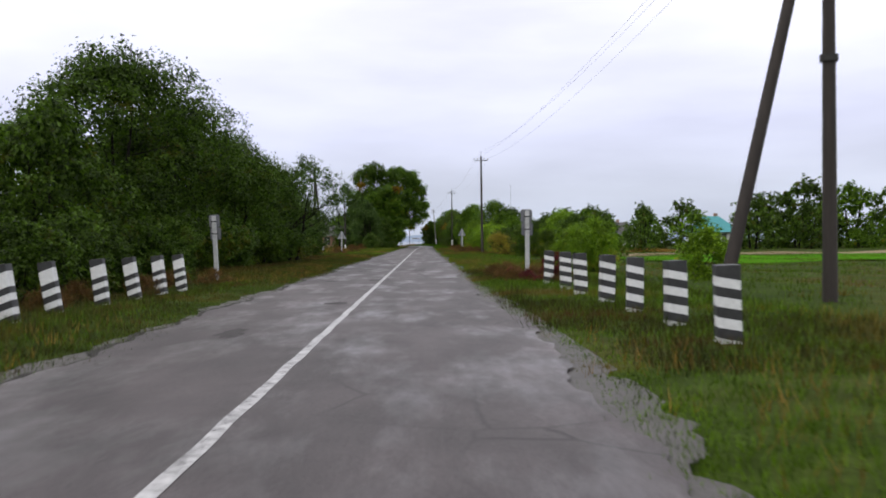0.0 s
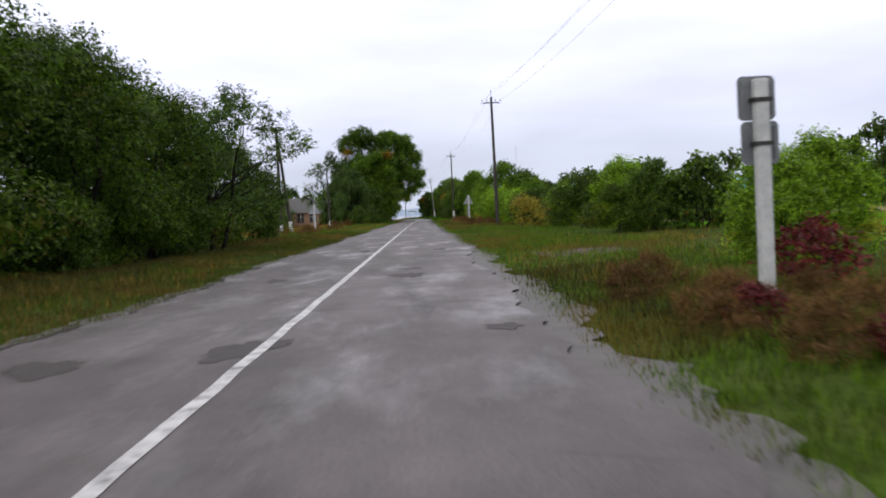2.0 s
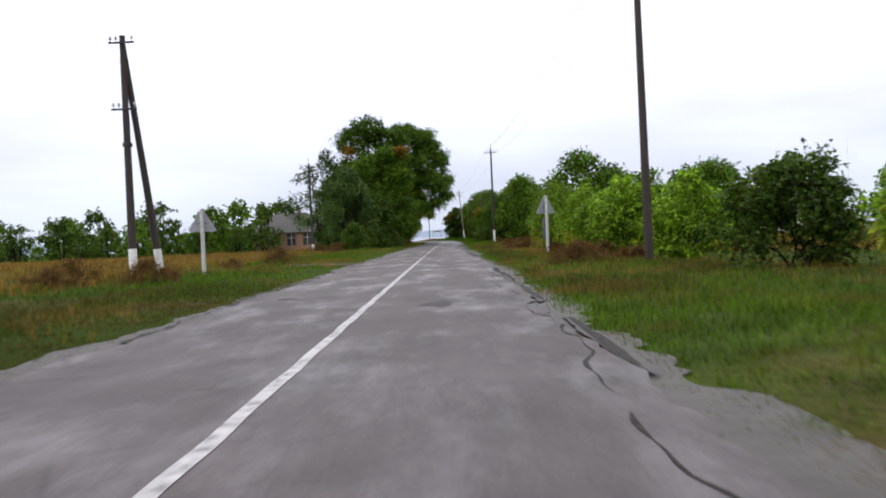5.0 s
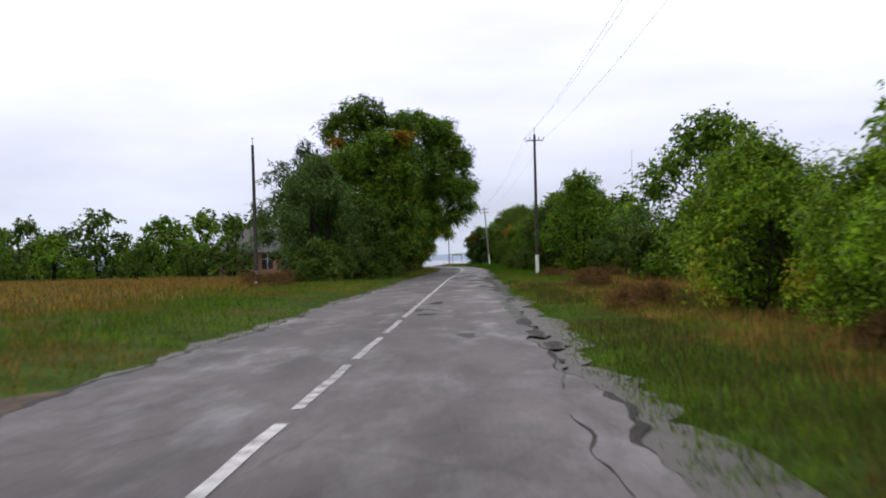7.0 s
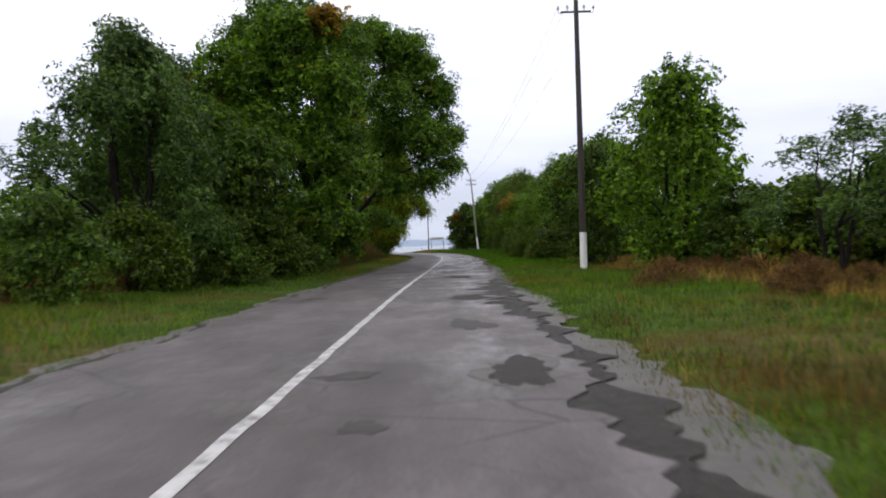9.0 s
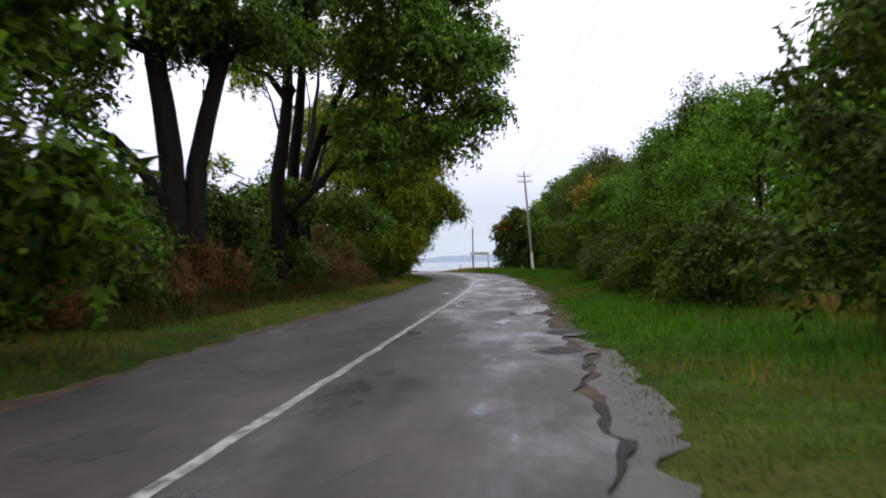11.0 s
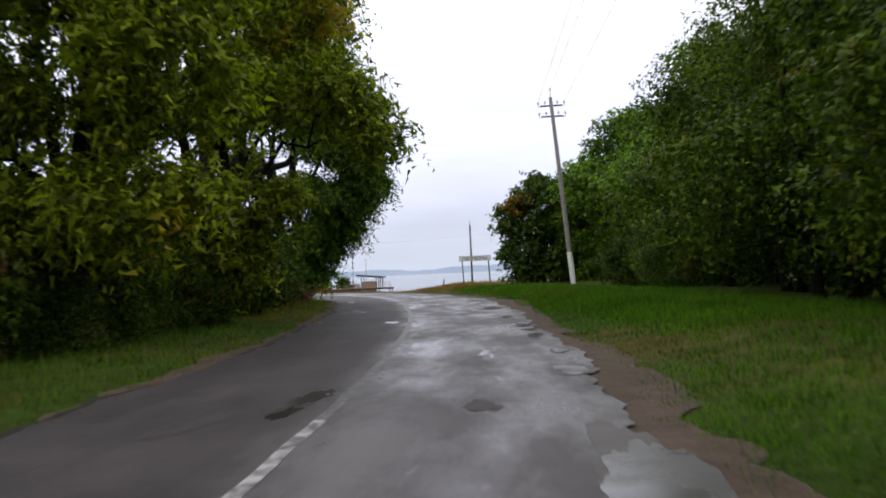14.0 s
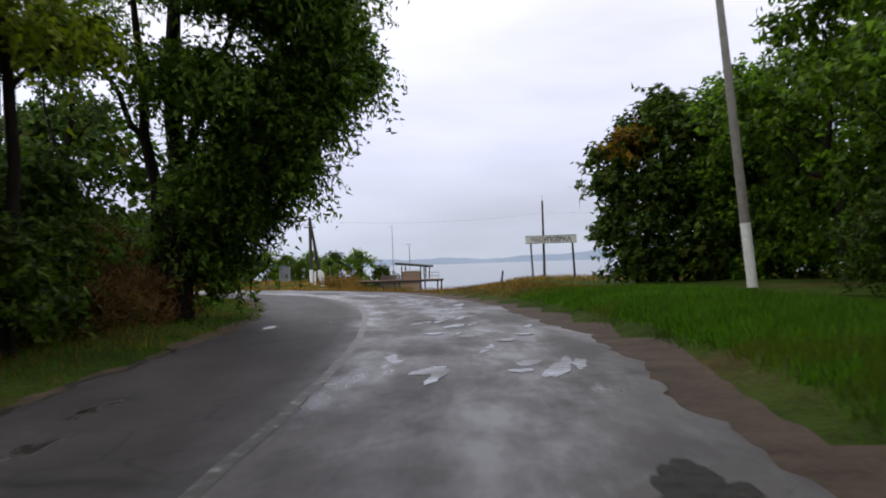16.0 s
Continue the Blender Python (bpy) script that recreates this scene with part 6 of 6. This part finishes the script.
def name_board(x, y, z):
    ob = thing("place_name_sign", "weathered white place-name board on two dark posts", "road sign", x, y, z, 0)
    for px, lean in ((-0.98, -0.10), (0.98, -0.10)):
        column([([(px - lean, 0, -0.3), (px, 0, 2.3)], [0.05, 0.045])], M_iron if px > 0 else M_steel_dark, "post", ob, "dark steel post")
    bm = bmesh.new()
    box(bm, -1.2, 1.2, -0.055, -0.047, 1.92, 2.3, 0.003)
    part("board", bm, M_white, ob, "dirty white board")
    for z0 in (1.92, 2.27):
        bm = bmesh.new()
        box(bm, -1.2, 1.2, -0.062, -0.04, z0, z0 + 0.03)
        part("rim", bm, M_steel_dark, ob)
    fc = bpy.data.curves.new("lettering", 'FONT')
    fc.body = SIGN_TEXT
    fc.size = 0.29
    fc.align_x = 'CENTER'
    fc.extrude = 0.001
    fc.offset = 0.008
    tmp = bpy.data.objects.new("lettering", fc)
    scene.collection.objects.link(tmp)
    bpy.context.view_layer.update()
    me = bpy.data.meshes.new_from_object(tmp.evaluated_get(bpy.context.evaluated_depsgraph_get()))
    bpy.data.objects.remove(tmp)
    me.materials.clear()
    me.materials.append(M_black)
    lt = child("lettering", me, ob, "faded black lettering")
    lt.matrix_basis = pose(0, -0.060, 2.0, 90, 0, 0)
    return ob


SIGN_TEXT = "ЗАСУПОЇВКА"
name_board(-2.85, 300.8, 0.05)

# ---- buildings ----


def old_house(x, y, z, rz, w, d, h, ridge, label, wall_mat, roof_mat):
    ob = thing("old_house", label, "house", x, y, z, rz)
    bm = bmesh.new()
    t = 0.35
    for x0, x1, y0, y1 in ((-w / 2, w / 2, d / 2 - t, d / 2), (-w / 2, -w / 2 + t, -d / 2, d / 2 - t), (w / 2 - t, w / 2, -d / 2, d / 2 - t)):
        box(bm, x0, x1, y0, y1, -0.3, h)
    # front wall with openings between piers
    n = 4
    pier = w / n * 0.45
    for k in range(n + 1):
        cx = -w / 2 + k * w / n
        box(bm, max(-w / 2, cx - pier / 2), min(w / 2, cx + pier / 2), -d / 2, -d / 2 + t, 0.75, h - 0.35)
    box(bm, -w / 2, w / 2, -d / 2, -d / 2 + t, -0.3, 0.75)
    box(bm, -w / 2, w / 2, -d / 2, -d / 2 + t, h - 0.35, h)
    part("wall", bm, wall_mat, ob)
    for k in range(n):
        cx = -w / 2 + (k + 0.5) * w / n
        half = (w / n - pier) / 2
        # a dark panel in each opening stands for the unlit room behind
        bm = bmesh.new()
        box(bm, cx - half, cx + half, -d / 2 + 0.15, -d / 2 + 0.17, 0.75, h - 0.35)
        win = part("window", bm, M_unlit_room, ob, "window with a dark panel for the unlit room")
        bm = bmesh.new()
        box(bm, cx - 0.03, cx + 0.03, -d / 2 + 0.12, -d / 2 + 0.15, 0.75, h - 0.35)
        box(bm, cx - half, cx + half, -d / 2 + 0.12, -d / 2 + 0.15, h - 1.0, h - 0.95)
        part("window_frame", bm, M_white, win, "old white window frame")
    bm = bmesh.new()
    e = 0.5
    a = [bm.verts.new(v) for v in ((-w / 2 - e, -d / 2 - e, h - 0.1), (w / 2 + e, -d / 2 - e, h - 0.1), (w / 2 + e, d / 2 + e, h - 0.1), (-w / 2 - e, d / 2 + e, h - 0.1),
                                   (-w / 2 + d * 0.3, 0, ridge), (w / 2 - d * 0.3, 0, ridge))]
    for q in ((0, 1, 5, 4), (1, 2, 5), (2, 3, 4, 5), (3, 0, 4), (3, 2, 1, 0)):
        bm.faces.new([a[i] for i in q])
    part("roof", bm, roof_mat, ob)
    bm = bmesh.new()
    box(bm, w * 0.12, w * 0.12 + 0.5, 0.2, 0.7, ridge - 1.0, ridge + 0.5)
    part("chimney", bm, M_brick_wall, ob)
    return ob


old_house(-27, 236, -0.15, -8, 11, 8, 3.0, 6.2, "abandoned low house with a grey hipped roof", M_brick_wall, M_slate)
old_house(-20.6, 247.2, -0.2, 4, 9.5, 7, 3.5, 5.7, "old pale house with a grey roof behind the trees", M_white, M_slate)
old_house(49.5, 166, -0.2, 12, 6.5, 6, 2.7, 5.4, "small white house with a turquoise sheet roof", M_white, M_turq)
old_house(33, 172, -0.2, -10, 10, 7, 2.6, 4.6, "pale farm building behind the orchard", M_white, M_slate)


def shelter(x, y, z):
    """A plank platform on legs with a fence, an open hut and a sloping roof; z is the height of its deck."""
    ob = thing("lakeside_shelter", "weathered plank platform with a dark-roofed open hut", "shelter", x, y, z, 0)
    rng = random.Random(44)
    for k in range(34):
        bm = bmesh.new()
        x0 = -6.0 + 0.245 * k
        box(bm, x0, x0 + 0.225, -0.9, 1.6, -0.06, -0.01 + rng.uniform(-0.008, 0.008))
        part("plank", bm, M_plank, ob)
    for y0 in (-0.88, 1.45):
        bm = bmesh.new()
        box(bm, -6.1, 2.4, y0, y0 + 0.12, -0.22, -0.065, 0.01)
        part("beam", bm, M_iron, ob, "dark timber beam")
    for px in (-5.4, -3.6, -1.9, 0.6, 2.2):
        for py in (-0.8, 1.5):
            bm = bmesh.new()
            box(bm, px - 0.06, px + 0.06, py - 0.05, py + 0.06, -2.6, -0.22)
            part("leg", bm, M_iron, ob)
    # solid fence on the platform, boards of uneven height
    for k in range(11):
        bm = bmesh.new()
        x0 = -3.25 + 0.18 * k
        box(bm, x0, x0 + 0.13, -0.80, -0.77, -0.9, 0.48 + rng.uniform(-0.05, 0.05))
        part("fence_board", bm, M_old_plank, ob)
    # hut: low boarded wall, corner posts, sloping roof
    for k in range(10):
        bm = bmesh.new()
        x0 = -1.25 + 0.19 * k
        box(bm, x0, x0 + 0.18, -0.74, -0.70, -0.9, 0.78 + rng.uniform(-0.02, 0.02))
        part("wall_board", bm, M_plank, ob, "pale brown wall board")
    bm = bmesh.new()
    box(bm, -1.25, 0.65, -0.78, -0.60, 0.80, 0.86, 0.01)
    part("counter", bm, M_white, ob, "pale counter top")
    for px in (-1.2, 0.6, 1.1):
        for py in (-0.7, 1.2):
            bm = bmesh.new()
            box(bm, px - 0.05, px + 0.05, py - 0.05, py + 0.05, 0.0, 1.30)
            part("roof_post", bm, M_iron, ob)
    bm = bmesh.new()
    box(bm, -1.75, 1.45, -1.25, 1.6, 1.24, 1.44, 0.03)
    for v in bm.verts:
        v.co.z += 0.02 - 0.11 * v.co.x + 0.05 * math.cos(v.co.x)
    part("roof", bm, M_black, ob, "dark sloping felt roof")
    for px in (1.15, 1.7, 2.3):
        bm = bmesh.new()
        box(bm, px - 0.025, px + 0.025, -0.86, -0.81, -0.01, 0.62)
        part("rail_post", bm, M_steel, ob)
    for h in (0.3, 0.62):
        bm = bmesh.new()
        box(bm, 0.7, 2.36, -0.87, -0.83, h - 0.025, h + 0.025)
        part("rail", bm, M_steel, ob, "pale metal rail")
    return ob


shelter(-17.4, 344, -0.24)
for x, y, h in ((-20.6, 349, 7.1), (-18.9, 349, 5.3), (20.8, 232, 15), (152, 435, 31), (146, 440, 29)):
    ob = thing("thin_mast", "slender grey metal mast", "mast", x, y, -2.0 if 300 < y < 400 else -0.2, 0, "masts")
    column([([(0, 0, -0.3), (0, 0, h * 0.5), (0, 0, h)], [0.05, 0.04, 0.02])], M_steel_dark, "mast_tube", ob)
    column([([(-0.3, 0, h - 0.1), (0.3, 0, h - 0.1)], [0.012, 0.012])], M_steel_dark, "cross_bar", ob)
for x, y, h, lean in ((-5.6, 304, 0.75, 0.12), (-3.4, 302, 0.3, 0.0)):
    if h:
        ob = thing("short_stake", "short dark wooden stake in shore grass", "stake", x, y, -0.05, 0, "stakes")
        column([([(0, 0, -0.2), (lean, 0, h)], [0.05, 0.045]), ([(lean, 0, h), (lean, 0, h + 0.004)], [0.045, 0.004])], M_iron, "stake_shaft", ob)

# ---- potholes, puddles and patches on the road ----


def on_way(s, off):
    """The place at a distance along the road and an offset to its right."""
    k = int((s - WS[0]) / 0.25)
    return WP[k] + WN[k] * off


for k, (x, y, rx, ry) in enumerate(((1.13, 234.9, 0.30, 1.7), (0.97, 241.3, 0.2, 0.5), (0.95, 244.0, 0.11, 0.4), (1.35, 226.0, 0.2, 0.7))):
    blot("pothole_rim", x, y, rx * 1.3, ry * 1.2, 0.004, M_dirt, 590 + k, road, "crumbled gravel round a puddle", 0.26)
    blot("puddle", x, y, rx, ry, 0.0075, M_puddle, 580 + k, road, "dark rain puddle in a broken edge", 0.24)
pool = random.Random(12)
for k in range(54):
    s = pool.uniform(325, 352)
    x, y = on_way(s, min(pool.gauss(2.2, 0.5), 3.0))
    blot("puddle", x, y, pool.uniform(0.05, 0.17), pool.uniform(0.15, 0.7), 0.005 + 0.0001 * k, M_puddle, 500 + k, road, "shallow rain puddle", 0.27)
for k, (x, y, rx, ry) in enumerate(((1.06, 141.2, 0.17, 1.5), (1.05, 137.6, 0.16, 1.3), (1.1, 134.2, 0.18, 1.7), (1.16, 131.0, 0.13, 1.0), (1.2, 146.0, 0.12, 1.2))):
    blot("mud_patch", x, y, rx, ry, 0.006 + 0.0001 * k, M_reflection_mud, 560 + k, road, "wet mud along the broken asphalt edge, hedge reflection painted in green", 0.3)
for k, (x, y, rx, ry) in enumerate(((-0.95, 138.8, 0.2, 0.75), (-1.0, 133.0, 0.22, 0.35), (-1.15, 135.1, 0.2, 0.16), (-1.9, 148.2, 0.36, 0.18), (1.15, 129.7, 0.18, 0.9), (1.2, 126.7, 0.16, 0.7), (1.3, 124.5, 0.14, 0.6), (0.3, 167.1, 0.5, 0.8), (0.6, 155.0, 0.3, 0.9),
                                    (0.1, 180.3, 0.5, 1.2), (1.5, 194, 0.3, 0.5), (1.65, 197.3, 0.22, 0.6), (1.6, 203.2, 0.2, 0.7), (1.45, 211.1, 0.28, 0.5), (1.4, 214.7, 0.2, 0.5), (1.45, 218.7, 0.25, 0.5),
                                    (1.3, 225.5, 0.3, 0.7), (0.03, 254.4, 0.14, 0.5), (0.45, 250.5, 0.16, 0.45), (0.6, 249.1, 0.14, 0.35), (0.64, 247.4, 0.15, 0.5), (-0.5, 260.3, 0.3, 0.8), (1.38, 104, 0.08, 1.5), (1.42, 99, 0.08, 2.2), (1.4, 92, 0.09, 2.0), (1.42, 84, 0.07, 2.0))):
    blot("pothole_rim", x, y, rx * 1.35, ry * 1.2, 0.004, M_dirt, 150 + k, road, "crumbled gravel round a pothole", 0.3)
    blot("pothole", x, y, rx, ry, 0.007, M_mud, 100 + k, road, "dark muddy pothole", 0.28)


def white_post(x, y, lean):
    ob = thing("guard_post", "short leaning whitewashed post by the shore", "post", x, y, -0.25, 0, "white posts by the pole")
    column([([(0, 0, -0.3), (lean, 0, 1.05)], [0.09, 0.09]), ([(lean, 0, 1.05), (lean, 0, 1.10)], [0.09, 0.05])], M_white, "post_shaft", ob)


for x, y, lean in ((-23.9, 334.6, -0.12), (-23.7, 334.9, -0.2), (-24.4, 334.4, 0.0)):
    white_post(x, y, lean)


def small_marker(x, y):
    ob = thing("small_marker", "thin post with a turquoise star-shaped ornament", "marker", x, y, -0.25)
    column([([(0, 0, -0.3), (0, 0, 1.7)], [0.03, 0.025])], M_steel_dark, "post_shaft", ob)
    bm = bmesh.new()
    ring = []
    for k in range(10):
        a, r = math.pi * k / 5, 0.38 if k % 2 == 0 else 0.15
        ring.append(bm.verts.new((r * math.sin(a), -0.04, 1.75 + r * math.cos(a))))
    bm.faces.new(ring)
    bmesh.ops.solidify(bm, geom=bm.faces[:], thickness=0.05)
    part("star", bm, M_turq, ob, "turquoise painted star")


small_marker(-23.2, 335.0)


def grey_cabinet(x, y):
    ob = thing("utility_cabinet", "small grey metal utility cabinet near the shore", "cabinet", x, y, -0.2, 8)
    bm = bmesh.new()
    box(bm, -0.45, 0.45, -0.3, 0.3, 0.15, 1.5, 0.02)
    part("body", bm, M_steel, ob)
    bm = bmesh.new()
    box(bm, -0.40, 0.40, -0.325, -0.30, 0.22, 1.42, 0.008)
    part("door", bm, M_steel_dark, ob)
    bm = bmesh.new()
    box(bm, -0.52, 0.52, -0.38, 0.36, 1.5, 1.56, 0.01)
    part("cap", bm, M_steel_dark, ob)
    for px in (-0.38, 0.38):
        bm = bmesh.new()
        box(bm, px - 0.04, px + 0.04, -0.2, 0.2, -0.2, 0.15)
        part("leg", bm, M_iron, ob)


grey_cabinet(-28.6, 339)
prng = random.Random(31)
M_patch = plain("dark_asphalt_patch", (0.030, 0.026, 0.027), (0.066, 0.058, 0.060), 6, 0.7, 0, 0.5)
M_patch.node_tree.nodes["Principled BSDF"].inputs["Specular IOR Level"].default_value = 0.2
for k in range(26):
    y = prng.uniform(14, 240)
    blot("patch", -1.3 + prng.uniform(-2.0, 2.2), y, prng.uniform(0.12, 0.35), prng.uniform(0.2, 0.8), 0.004, M_patch, 300 + k, road, "dark worn asphalt patch", 0.36)
